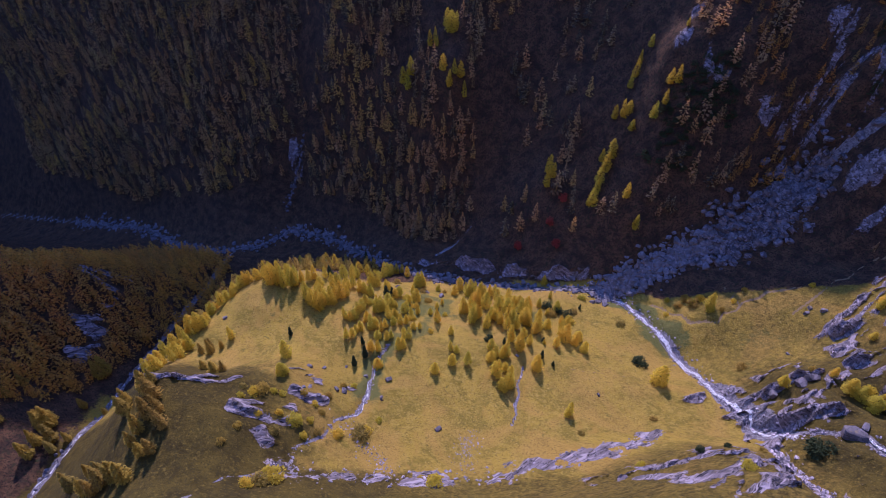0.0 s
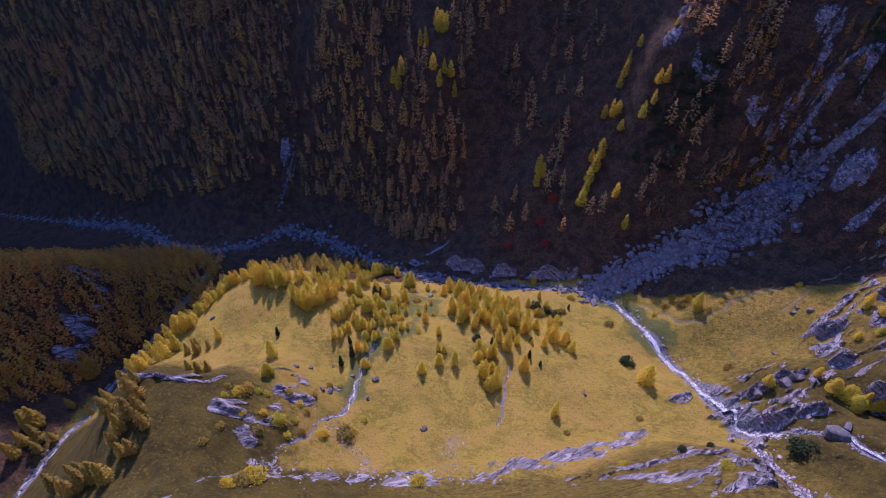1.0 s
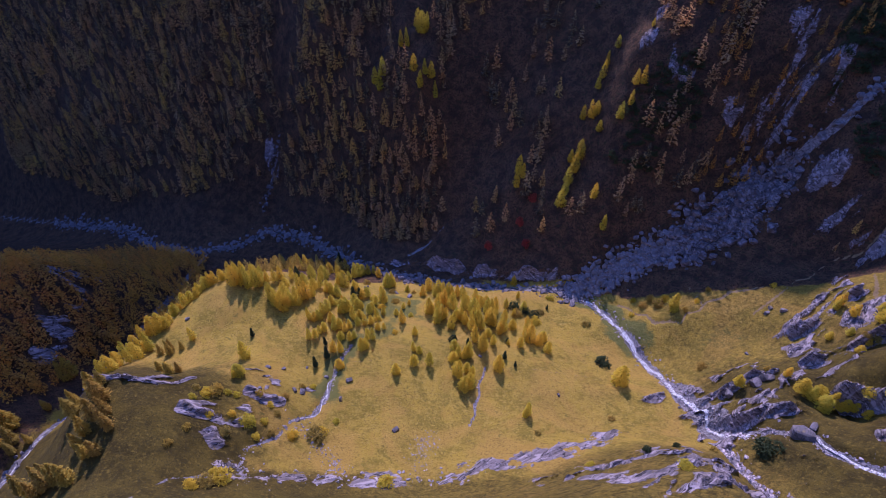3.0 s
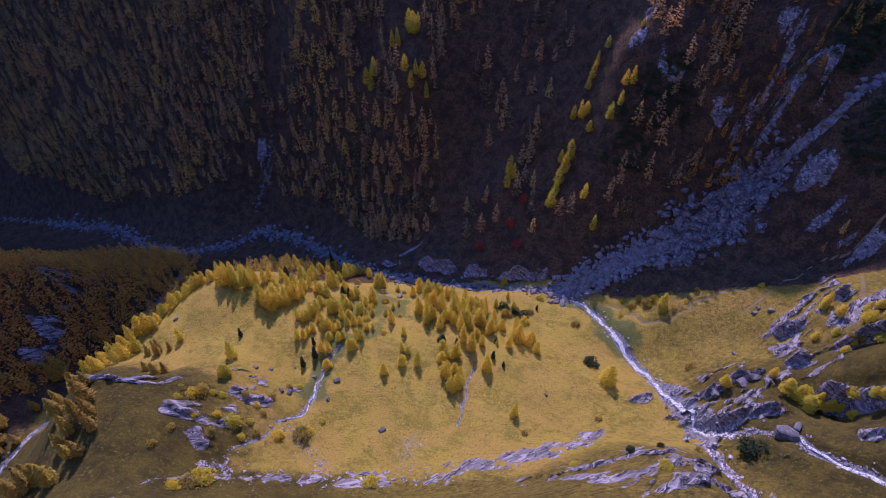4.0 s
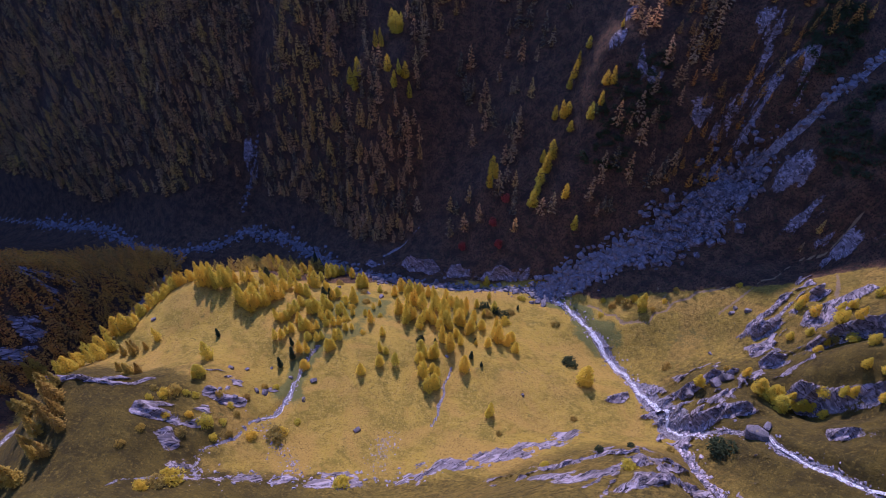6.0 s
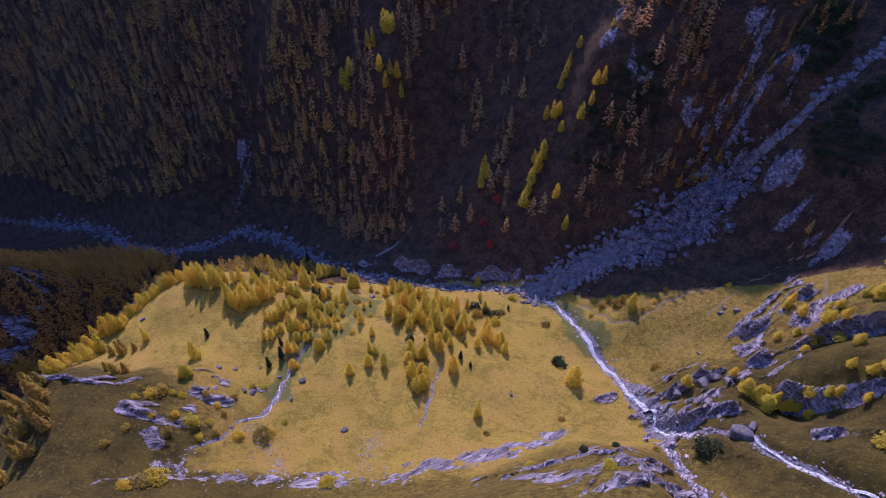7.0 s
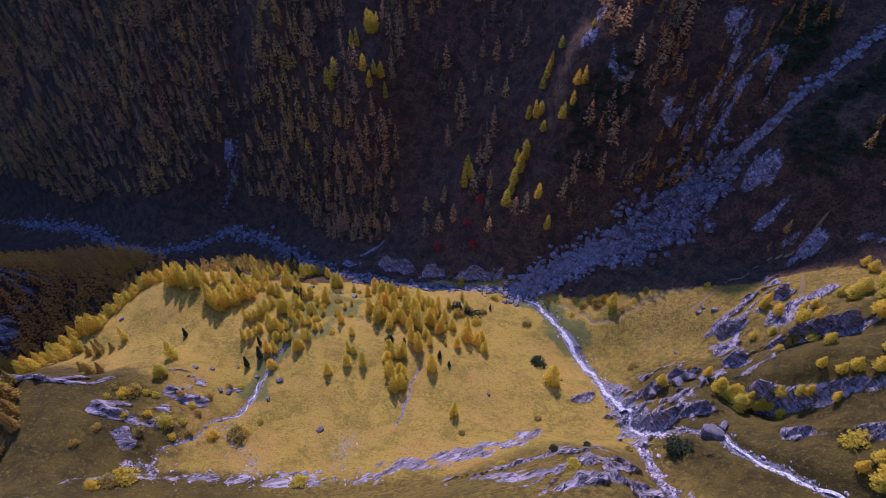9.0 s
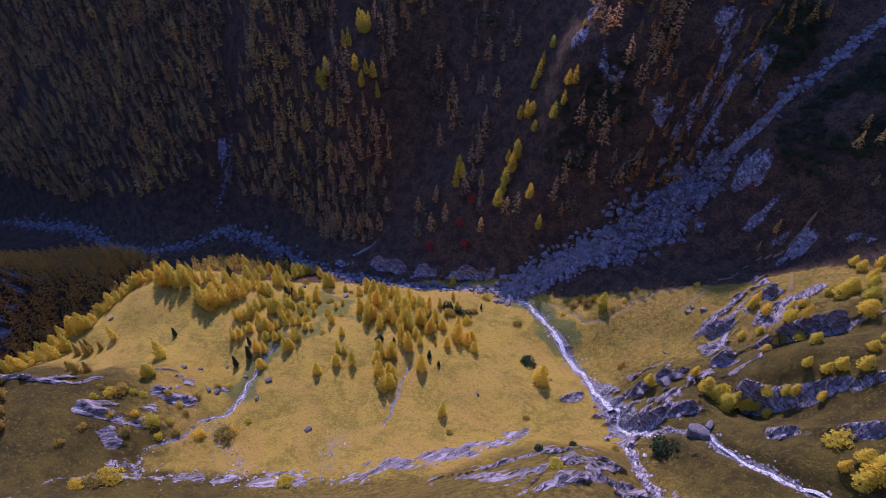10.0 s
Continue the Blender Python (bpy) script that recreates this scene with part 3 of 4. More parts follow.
def ground_sheet():
    xs, ys = spread(-125, 212, 0.88, 3200, 1.014, 1.026), spread(52, 225, 0.88, 3200, 1.06, 1.014)
    gx, gy = np.meshgrid(xs, ys)
    cover = layers(gx, gy)
    gz = height(gx, gy, cover)
    w, h = len(xs), len(ys)
    k = (np.arange(h - 1)[:, None] * w + np.arange(w - 1)[None, :]).ravel()
    faces = np.stack([k, k + 1, k + w + 1, k + w], 1)
    me = bpy.data.meshes.new("ground")
    me.vertices.add(w * h)
    me.vertices.foreach_set("co", np.stack([gx, gy, gz], 2).astype(np.float32).ravel())
    me.loops.add(faces.size)
    me.loops.foreach_set("vertex_index", faces.astype(np.int32).ravel())
    me.polygons.add(len(faces))
    me.polygons.foreach_set("loop_start", np.arange(0, faces.size, 4, dtype=np.int32))
    me.update(calc_edges=True)
    me.polygons.foreach_set("use_smooth", cover[0].ravel()[faces].max(1) < 0.35)
    for name, v in zip(("rock", "gravel", "green", "heath_and_shade", "soil", "shade_turf"), cover):
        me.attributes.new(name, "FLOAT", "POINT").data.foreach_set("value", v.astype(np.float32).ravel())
    me.materials.append(GROUND)
    return tagged(new("ground", me), "golden autumn meadow, crags and forest floor of an alpine valley", "ground", kind="structure")


ground_sheet()


# ---- trees ----
def mesh_from(name, verts, faces, mat, values=None, smooth=False):
    me = bpy.data.meshes.new(name)
    me.from_pydata([tuple(v) for v in verts], [], [tuple(int(i) for i in q) for q in faces])
    if values is not None:
        me.attributes.new("tint", "FLOAT", "POINT").data.foreach_set("value", np.asarray(values, np.float32))
    if smooth:
        me.polygons.foreach_set("use_smooth", np.ones(len(me.polygons), bool))
    me.materials.append(mat)
    return me


def part(name, me, parent, label=""):
    ob = new(name, me)
    ob.parent = parent
    return tagged(ob, label)


def tufts(rng, n, tall, wide, base, size, droop=0.35, power=0.8, per=13):
    """A crown of branches, each hung with small bent sprays: points and faces."""
    boughs = max(8, n // per)
    bt = base + (1 - base) * (np.arange(boughs) + rng.random(boughs)) / boughs
    bt = base + (bt - base) ** 1.1 * (1 - base) ** -0.1
    baz = np.arange(boughs) * 2.4 + rng.random(boughs) * 0.9
    reach = wide * ((1 - bt) ** power * (1 - np.exp(-(bt - base + 0.05) * 12)) + 0.04) * (0.6 + 0.6 * rng.random(boughs))
    b = rng.integers(boughs, size=n)
    along_it = 0.2 + 0.85 * np.sqrt(rng.random(n))
    az = baz[b] + 0.42 * rng.normal(size=n)
    r = reach[b] * along_it
    c = np.stack([r * np.cos(az), r * np.sin(az), bt[b] * tall - droop * r + 0.25 * reach[b] * along_it ** 2 + 0.16 * rng.normal(size=n)], 1)
    out = np.stack([np.cos(az), np.sin(az), 0.25 - 0.9 * rng.random(n)], 1)
    out += 0.7 * (rng.random((n, 3)) - 0.5)
    out /= np.linalg.norm(out, axis=1)[:, None]
    side = np.cross(out, rng.random((n, 3)) - 0.5 + np.array([0, 0, 0.7]))
    side /= np.linalg.norm(side, axis=1)[:, None] + 1e-6
    up = np.cross(side, out)
    s = (size * (0.55 + 0.8 * rng.random(n)) * (0.6 + 0.5 * (1 - bt[b])))[:, None]
    v = np.stack([c - 0.8 * s * out, c + 0.55 * s * side + 0.15 * s * up, c + s * out - 0.2 * s * up, c - 0.55 * s * side + 0.15 * s * up], 1).reshape(-1, 3)
    k = np.arange(n) * 4
    f = np.concatenate([np.stack([k, k + 1, k + 2], 1), np.stack([k, k + 2, k + 3], 1)])
    return v, f


def stem(rng, tall, thick, limbs=10, sides=6, reach=2.0):
    """A tapered, slightly bent trunk with thin limbs."""
    v, f = [], []

    def rod(a, b, ra, rb, n):
        a, b = np.array(a), np.array(b)
        d = (b - a) / np.linalg.norm(b - a)
        e = np.cross(d, (0.3, 0.9, 0.2))
        e /= np.linalg.norm(e)
        g = np.cross(d, e)
        k = len(v)
        for p, r in ((a, ra), (b, rb)):
            v.extend(p + r * (math.cos(6.2832 * i / n) * e + math.sin(6.2832 * i / n) * g) for i in range(n))
        f.extend((k + i, k + (i + 1) % n, k + n + (i + 1) % n, k + n + i) for i in range(n))

    bend = rng.random(2) * 0.5 - 0.25
    axis = [np.array((bend[0] * math.sin(3 * t), bend[1] * t * t, t * tall * 0.97 - 0.5 * (t == 0))) for t in (0, 0.06, 0.3, 0.6, 1.0)]
    for a, b, ra, rb in zip(axis, axis[1:], (1.5, 1.0, 0.75, 0.42), (1.0, 0.75, 0.42, 0.06)):
        rod(a, b, thick * ra, thick * rb, sides)
    for i in range(limbs):
        t = 0.16 + 0.7 * i / limbs
        az = i * 2.4 + rng.random()
        r = reach * (1 - t) * (0.7 + 0.5 * rng.random())
        a = np.array((bend[0] * math.sin(3 * t), bend[1] * t * t, t * tall))
        rod(a, a + (r * math.cos(az), r * math.sin(az), -0.12 * r), thick * 0.22 * (1.2 - t), 0.02, 3)
    return v, f


UNIT = 12.0


def tree_model(name, seed, wide, base, mat, label, category, n=520, size=0.62, droop=0.35, power=0.8, twin=False):
    """One tree 12 m tall, with its trunk and its crown."""
    rng = np.random.default_rng(seed)
    root = tagged(new(name), label, category)
    v, f = stem(rng, UNIT, 0.17, 12, 6, wide * 0.8)
    part("trunk", mesh_from("trunk", v, f, BARK), root)
    v, f = tufts(rng, n, UNIT, wide, base, size, droop, power)
    if twin:
        v2, f2 = tufts(rng, n // 2, UNIT * 0.78, wide * 0.8, base, size, droop, power)
        f = np.concatenate([f, f2 + len(v)])
        v = np.concatenate([v, v2 + np.array((wide * 0.55, wide * 0.3, 0))])
    part("crown", mesh_from("crown", v, f, mat, np.zeros(len(v))), root)
    return root


def ground_at(x, y):
    return float(height(np.array([float(x)]), np.array([float(y)]))[0])


def plant(models, places, rng, group="", stretch=1.0):
    """Set copies of the models at (x, y, height)."""
    at = np.array([p[:2] for p in places], float) + rng.random((len(places), 2)) - 0.5
    ground = height(at[:, 0], at[:, 1])
    for (x, y), z, (_, _, tall) in zip(at, ground, places):
        m = models[rng.integers(len(models))]
        s = tall / UNIT
        fat = s * (0.9 + 0.35 * rng.random()) * (1.0 + 0.2 * (tall < 9)) * stretch
        ob = copy_thing(m, Matrix.Translation((x, y, z - 0.15)) @ Euler((0.05 * rng.random(), 0.05 * rng.random(), 6.28 * rng.random())).to_matrix().to_4x4() @ Matrix.Diagonal((fat, fat, s, 1)))
        tagged(ob, group=group)


def retire(models):
    """Take the patterns away once their copies stand."""
    for m in models:
        for o in (*m.children_recursive, m):
            bpy.data.objects.remove(o)


CREST_LARCHES = [(-92, 189, 6), (-90, 187, 12), (-86, 182, 13), (-85, 185, 13), (-83, 181, 13), (-82, 185, 15), (-79, 180, 15), (-76, 182, 13), (-75, 183, 12), (-74, 186, 9), (-80, 189, 11), (-73, 188, 5), (-89, 191, 10), (-91, 188, 7), (-81, 185, 8), (-64, 171, 13), (-61, 170, 14), (-59, 172, 11), (-57, 174, 9), (-55, 176, 9), (-54, 180, 11), (-52, 182, 13), (-50, 185, 9), (-67, 175, 13), (-61, 175, 13), (-57, 180, 10)]
RIM_LARCHES = [(-101, 268, 14), (-91, 257, 13), (-72, 234, 13), (-65, 227, 13), (-65, 237, 9), (-53, 218, 8), (-84, 255, 9), (-49, 212, 10), (-72, 187, 9), (-69, 190, 10), (-68, 193, 10), (-63, 187, 8), (-58, 190, 11), (-56, 194, 10), (-52, 193, 9), (-49, 196, 9), (-45, 193, 10), (-42, 192, 9), (-41, 207, 11), (-38, 205, 13), (-38, 217, 8), (-39, 191, 11), (-36, 224, 14), (-34, 230, 12), (-33, 233, 9), (-29, 234, 9), (-26, 236, 8), (-22, 229, 9), (-32, 201, 9)]
SLOPE_LARCHES = [(-43, 171, 10), (-48, 166, 9), (-45, 165, 7), (-44, 167, 7), (-45, 153, 9), (-43, 154, 7), (-42, 158, 6), (-33, 175, 11), (-31, 177, 12), (-27, 171, 11), (-35, 175, 6), (-27, 181, 8), (-25, 181, 6), (-19, 180, 7), (-20, 177, 8), (-24, 172, 6), (-21, 167, 8), (-18, 167, 7), (-35, 161, 11), (-33, 163, 8), (-30, 160, 8), (-31, 155, 6), (-27, 155, 7), (-25, 157, 6), (-33, 147, 9), (-30, 147, 9), (-21, 150, 9), (-19, 151, 7), (-19, 155, 6), (-16, 156, 9)]
STREAM_LARCHES = [(-14, 163, 6), (-29, 138, 7), (-4, 135, 8), (-14, 190, 11), (-16, 192, 8), (-13, 176, 6), (-14, 214, 13), (-12, 215, 13), (-13, 217, 10), (-16, 215, 8), (-3, 170, 11), (-3, 183, 5), (-16, 175, 6), (10, 208, 11), (13, 203, 10), (15, 200, 13), (17, 198, 10), (19, 195, 12), (21, 198, 12), (23, 195, 10), (26, 196, 10), (28, 196, 10), (18, 202, 10), (10, 179, 12), (12, 180, 8), (15, 174, 13), (17, 177, 8), (15, 170, 13), (19, 175, 9), (23, 171, 9), (25, 175, 8)]
GROVE_LARCHES = [(29, 181, 11), (31, 186, 9), (34, 184, 9), (38, 187, 8), (41, 187, 8), (43, 181, 11), (36, 175, 11), (41, 173, 11), (45, 178, 9), (35, 170, 11), (29, 169, 10), (32, 165, 10), (33, 157, 12), (30, 170, 6), (40, 162, 6), (48, 166, 12), (47, 169, 8), (60, 215, 8), (59, 196, 6), (55, 181, 6), (61, 185, 8), (61, 169, 9), (61, 161, 13), (59, 164, 8), (55, 155, 8), (65, 158, 9), (67, 162, 7), (68, 153, 8)]
MEADOW_LARCHES = [(4, 160, 7), (4, 149, 7), (6, 148, 5), (4, 141, 8), (11, 141, 10), (23, 150, 8), (22, 144, 7), (25, 146, 9), (27, 145, 10), (30, 146, 12), (29, 147, 7), (24, 135, 13), (28, 138, 6), (30, 135, 9), (27, 126, 12), (30, 129, 11), (28, 130, 6), (37, 151, 14), (36, 153, 8), (42, 156, 9), (43, 139, 12), (49, 157, 4), (53, 113, 10), (97, 132, 14), (133, 173, 11), (-96, 148, 9), (-66, 133, 12), (-63, 119, 7), (-64, 117, 5), (-62, 120, 7)]
EDGE_LARCHES = [(-116, 118, 10), (-112, 118, 10), (-112, 120, 8), (-114, 125, 10), (-112, 128, 9), (-125, 136, 8), (-122, 139, 11), (-117, 135, 10), (-113, 134, 11), (-114, 140, 9), (-112, 141, 12), (-123, 147, 8), (-120, 150, 11), (-118, 152, 9), (-116, 153, 12), (-114, 155, 12), (-111, 156, 9), (-112, 160, 7), (-113, 166, 9), (-112, 167, 9), (-112, 170, 6), (-109, 172, 10), (-108, 175, 7), (-104, 176, 7), (-104, 179, 8), (-103, 184, 9), (-100, 184, 10), (-97, 185, 9), (-94, 186, 8)]
SPUR_LARCHES = [(-105, 137, 7), (-102, 137, 10), (-102, 140, 9), (-99, 142, 6), (-90, 118, 8), (-96, 122, 7), (-87, 120, 7), (-185, 160, 17), (-102, 99, 13), (-98, 96, 13), (-94, 91, 11), (-98, 89, 12), (-99, 84, 12), (-100, 80, 9), (-95, 76, 9), (-92, 77, 9), (-91, 85, 12), (-110, 97, 10), (-184, 164, 16), (-101, 102, 9), (-190, 123, 14), (-190, 127, 14), (-181, 117, 15), (-185, 114, 15), (-101, 69, 10), (-106, 69, 12), (-97, 68, 11), (-109, 74, 9)]
HILL_LARCHES = [(182, 144, 6), (190, 135, 6), (211, 132, 7), (193, 134, 5), (175, 95, 6), (178, 94, 6), (173, 100, 6), (181, 91, 7), (170, 95, 6), (169, 61, 8), (163, 63, 6), (167, 64, 7), (184, 147, 8), (184, 137, 7), (186, 128, 8), (185, 123, 7), (179, 129, 5), (179, 122, 4), (175, 132, 5), (176, 119, 4), (151, 107, 9), (152, 103, 8), (155, 99, 7), (162, 99, 6), (165, 98, 5), (166, 94, 5), (150, 114, 5), (134, 116, 7), (178, 107, 6), (159, 101, 7)]
HILL_LARCHES_EAST = [(216, 138, 7), (207, 134, 7), (201, 136, 6), (202, 132, 7), (223, 145, 7), (219, 147, 6), (201, 118, 7), (208, 126, 6), (190, 99, 5), (185, 97, 5), (168, 60, 11), (165, 58, 8), (174, 89, 4), (219, 152, 6), (169, 96, 5), (192, 98, 7)]
WEST_LARCHES = [(-175, 118, 9), (-178, 112, 10), (-170, 136, 6), (-136, 80, 11), (-131, 77, 10), (-114, 68, 10), (-118, 71, 9), (-108, 67, 10), (-188, 124, 17), (-186, 126, 17), (-182, 140, 10), (-130, 76, 10), (-115, 75, 9), (-102, 71, 10), (-185, 108, 14), (-203, 122, 12), (-109, 94, 11), (-208, 146, 10), (-210, 137, 12)]
PINES = [(23, 156, 5), (29, 155, 5), (33, 159, 6), (49, 158, 4), (74, 188, 4), (51, 141, 4), (-38, 151, 6), (-36, 143, 9), (-40, 137, 8), (-71, 151, 6), (46, 147, 6), (-31, 193, 9), (-28, 193, 8), (-61, 200, 10), (-52, 258, 10), (-46, 248, 9)]
SHRUBS = [(22, 157, 3), (66, 176, 4), (55, 102, 2), (-26, 107, 2), (-32, 99, 5), (-30, 101, 3), (94, 146, 5), (119, 186, 2), (87, 110, 2), (-55, 73, 5), (-58, 70, 4), (-61, 68, 3), (83, 79, 2), (96, 83, 2), (128, 83, 6), (-64, 108, 2), (-68, 107, 4), (-55, 98, 4), (-42, 122, 2), (67, 79, 2), (126, 183, 3), (128, 180, 3), (137, 169, 2), (-3, 77, 4), (114, 87, 2), (-40, 97, 3), (114, 57, 3), (82, 62, 3)]
THICKET_LARCHES = [(-40, 181, 8), (-41, 175, 8), (-29, 185, 9), (-26, 191, 8), (-24, 195, 8), (-28, 163, 7), (-25, 166, 7), (-18, 186, 7), (-38, 167, 8), (-40, 160, 7), (-17, 201, 7), (-6, 177, 5), (-32, 200, 8), (-35, 183, 8), (-52, 208, 9), (-63, 197, 9), (-63, 182, 8), (-69, 179, 8), (-77, 193, 8), (-56, 206, 10), (-51, 227, 9), (-45, 223, 9), (-12, 164, 5), (-19, 159, 5), (-1, 187, 5), (-2, 208, 6), (6, 201, 9), (52, 187, 7), (46, 189, 7)]
GULLY_SHRUBS = [(-74, 107, 2), (-70, 105, 3), (-67, 109, 2), (-61, 108, 2), (-54, 111, 2), (-50, 108, 2), (-47, 105, 2), (-50, 100, 2), (-46, 114, 2), (-73, 102, 2), (-60, 91, 3), (-51, 93, 2), (-47, 96, 2), (-66, 96, 2), (-70, 89, 2), (-60, 99, 2), (-73, 82, 2), (-38, 123, 2)]
FAR_LARCHES = [(62, 258, 13), (63, 266, 14), (66, 262, 12), (93, 255, 14), (90, 250, 13), (96, 259, 13), (88, 246, 11), (92, 260, 10), (85, 241, 13), (101, 236, 12), (107, 224, 11), (101, 271, 12), (98, 274, 9), (104, 270, 8), (105, 262, 8), (108, 286, 12), (105, 282, 9), (110, 290, 9), (114, 292, 8), (123, 265, 11), (120, 267, 9),
               (114, 259, 11), (118, 261, 9), (127, 283, 5), (-23, 327, 14), (-20, 330, 13), (-26, 331, 12), (-4, 333, 13), (-8, 335, 11), (5, 336, 14), (2, 339, 12), (8, 337, 11), (4, 312, 12), (7, 315, 11), (13, 311, 12), (11, 315, 11), (0, 318, 11)]
HOLLOW_LARCHES = [(17, 173, 11), (22, 166, 10), (33, 173, 12), (37, 167, 11), (42, 171, 12), (46, 165, 9), (41, 181, 12), (49, 174, 11), (53, 170, 8), (33, 180, 12), (27, 172, 10), (61, 175, 7), (15, 184, 11), (23, 184, 12), (19, 187, 12), (29, 190, 11), (36, 192, 11), (46, 184, 9)]
SCRUB = [(-25, 174, 3), (-15, 183, 3), (-11, 204, 3), (1, 176, 2), (-27, 214, 3), (-38, 182, 3), (1, 205, 2), (-6, 161, 2), (128, 178, 4), (133, 171, 3), (126, 183, 3), (132, 180, 3), (122, 180, 3), (116, 177, 2), (92, 173, 3), (78, 198, 3), (57, 181, 4), (66, 181, 4), (56, 187, 4), (62, 184, 4), (70, 184, 3), (167, 71, 5), (133, 135, 3),
         (-16, 171, 3), (-8, 190, 3), (-20, 192, 3), (-32, 168, 2), (173, 169, 2), (150, 178, 2), (143, 172, 2), (181, 122, 3), (185, 119, 3), (178, 123, 2), (157, 105, 3), (146, 119, 2), (166, 99, 3)]
RED_SHRUBS = [(64, 242, 3), (71, 250, 3), (67, 231, 2), (46, 238, 2)]
BOULDERS = [(-24, 130, 1.6), (-26, 119, 1.4), (-34, 131, 1.0), (45, 139, 0.7), (35, 147, 1.0), (-2, 105, 1.6), (68, 124, 1.0), (102, 134, 0.8), (-43, 135, 0.8), (-56, 128, 1.3), (-51, 130, 1.1), (-44, 119, 1.4), (-55, 114, 1.0), (-41, 119, 1.6), (-49, 112, 1.0), (-40, 105, 1.2), (-55, 99, 1.4), (-103, 160, 1.2), (140, 114, 2.6), (144, 115, 2.8), (132, 114, 2), (139, 86, 4.0), (143, 88, 2.0), (150, 136, 1), (165, 155, 1.4), (167, 157, 1.2), (170, 153, 1.6), (-1, 199, 1.8), (-9, 204, 1.5), (-26, 207, 1.5)]


rng = np.random.default_rng(4)
gold = [tree_model("larch", 10 + k, w, b, GOLD, lab, "larch tree", n, sz, dr, pw, tw) for k, (w, b, lab, n, sz, dr, pw, tw) in enumerate((
    (3.0, 0.08, "golden autumn larch with dense conical crown on the meadow", 1000, 0.42, 0.35, 0.6, False),
    (2.5, 0.12, "slender yellow larch with pointed crown in dry grass", 860, 0.40, 0.4, 0.7, False),
    (3.3, 0.06, "broad golden larch with drooping branches on the slope", 1150, 0.44, 0.3, 0.55, False),
    (2.6, 0.1, "double-stemmed yellow larch standing in autumn grass", 780, 0.42, 0.35, 0.65, True),
    (2.9, 0.16, "yellow larch with open lower trunk on the meadow", 860, 0.42, 0.25, 0.6, False),
    (2.3, 0.1, "narrow yellow-green larch with thin crown", 800, 0.39, 0.4, 0.65, False)))]
# larches whose needle colour already carries half shade
rust = [tree_model("larch", 30 + k, w, b, SHADED_RUST, lab, "larch tree", n, sz) for k, (w, b, lab, n, sz) in enumerate((
    (2.8, 0.06, "rust-brown larch with thick crown on the spur, darkened for half shade", 1000, 0.44), (2.4, 0.1, "orange-brown autumn larch on steep grass, darkened for half shade", 900, 0.43)))]
pine = [tree_model("pine", 40 + k, w, b, DARK, "dark green mountain pine standing in yellow grass", "pine tree", 850, 0.46, 0.3, 0.5) for k, (w, b) in enumerate(((1.9, 0.03), (1.6, 0.05)))]
for group, places in (("larches on the meadow's crest", CREST_LARCHES), ("larches on the meadow's rim", RIM_LARCHES), ("larches on the meadow slope", SLOPE_LARCHES), ("larches by the brook", STREAM_LARCHES), ("larches on the meadow slope", THICKET_LARCHES),
                      ("larch grove by the river", GROVE_LARCHES + HOLLOW_LARCHES), ("single larches on the meadow", MEADOW_LARCHES), ("larches along the meadow's edge", EDGE_LARCHES)):
    plant(gold, places, rng, group)
plant(gold, HILL_LARCHES + HILL_LARCHES_EAST, rng, "larches on the rocky hill", 1.35)
plant(gold, FAR_LARCHES, rng, "sunlit larches on the far slope", 0.95)
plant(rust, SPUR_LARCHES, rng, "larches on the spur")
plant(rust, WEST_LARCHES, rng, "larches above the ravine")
plant(pine, PINES, rng, "dark pines on the meadow")
retire(gold + rust + pine)


def shrub_model(name, seed, mat, label):
    """A low bush: several bent stems under a lumpy crown."""
    g = np.random.default_rng(seed)
    root = tagged(new(name), label, "shrub")
    v, f = stem(g, 2.2, 0.07, 6, 5, 2.0)
    part("stem", mesh_from("stem", v, f, BARK), root)
    vs, fs = [], []
    for k in range(5):
        a, n = k * 1.26 + g.random(), 190
        v, f = tufts(g, n, 2.2 + g.random(), 1.5, 0.0, 0.3, 0.2, 0.45)
        fs.append(f + 4 * n * k)
        vs.append(v + np.array((1.1 * math.cos(a), 1.1 * math.sin(a), -0.2)))
    v = np.concatenate(vs)
    part("foliage", mesh_from("foliage", v, np.concatenate(fs), mat, np.zeros(len(v))), root)
    return root


bush = [shrub_model("shrub", 51, DARK, "low dark green shrub in yellow grass"), shrub_model("shrub", 52, SHADED_RUST, "low brown-green autumn shrub on the slope"), shrub_model("shrub", 53, GOLD, "low yellow autumn shrub among rocks")]
for k, (x, y, tall) in enumerate(SHRUBS + GULLY_SHRUBS + SCRUB):
    s = 0.35 * tall
    copy_thing(bush[0 if k in (0, 6, 12, 13, 14, 63, 64, 65) else 1 + k % 2], Matrix.Translation((x, y, ground_at(x, y) - 0.1)) @ Euler((0, 0, k * 1.7)).to_matrix().to_4x4() @ Matrix.Diagonal((s, s, s, 1)))
red = shrub_model("shrub", 54, CRIMSON, "crimson autumn shrub on a shaded slope")
for k, (x, y, tall) in enumerate(RED_SHRUBS):
    copy_thing(red, Matrix.Translation((x, y, ground_at(x, y) - 0.1)) @ Euler((0, 0, k * 2.1)).to_matrix().to_4x4() @ Matrix.Diagonal((1.2, 1.2, 1.6, 1)))
retire(bush + [red])


# ---- far woods ----
def inside(x, y, ring):
    hit = np.zeros(x.shape, bool)
    for (ax, ay), (bx, by) in zip(ring, ring[1:] + ring[:1]):
        hit ^= ((ay > y) != (by > y)) & (x < (bx - ax) * (y - ay) / (by - ay + 1e-9) + ax)
    return hit


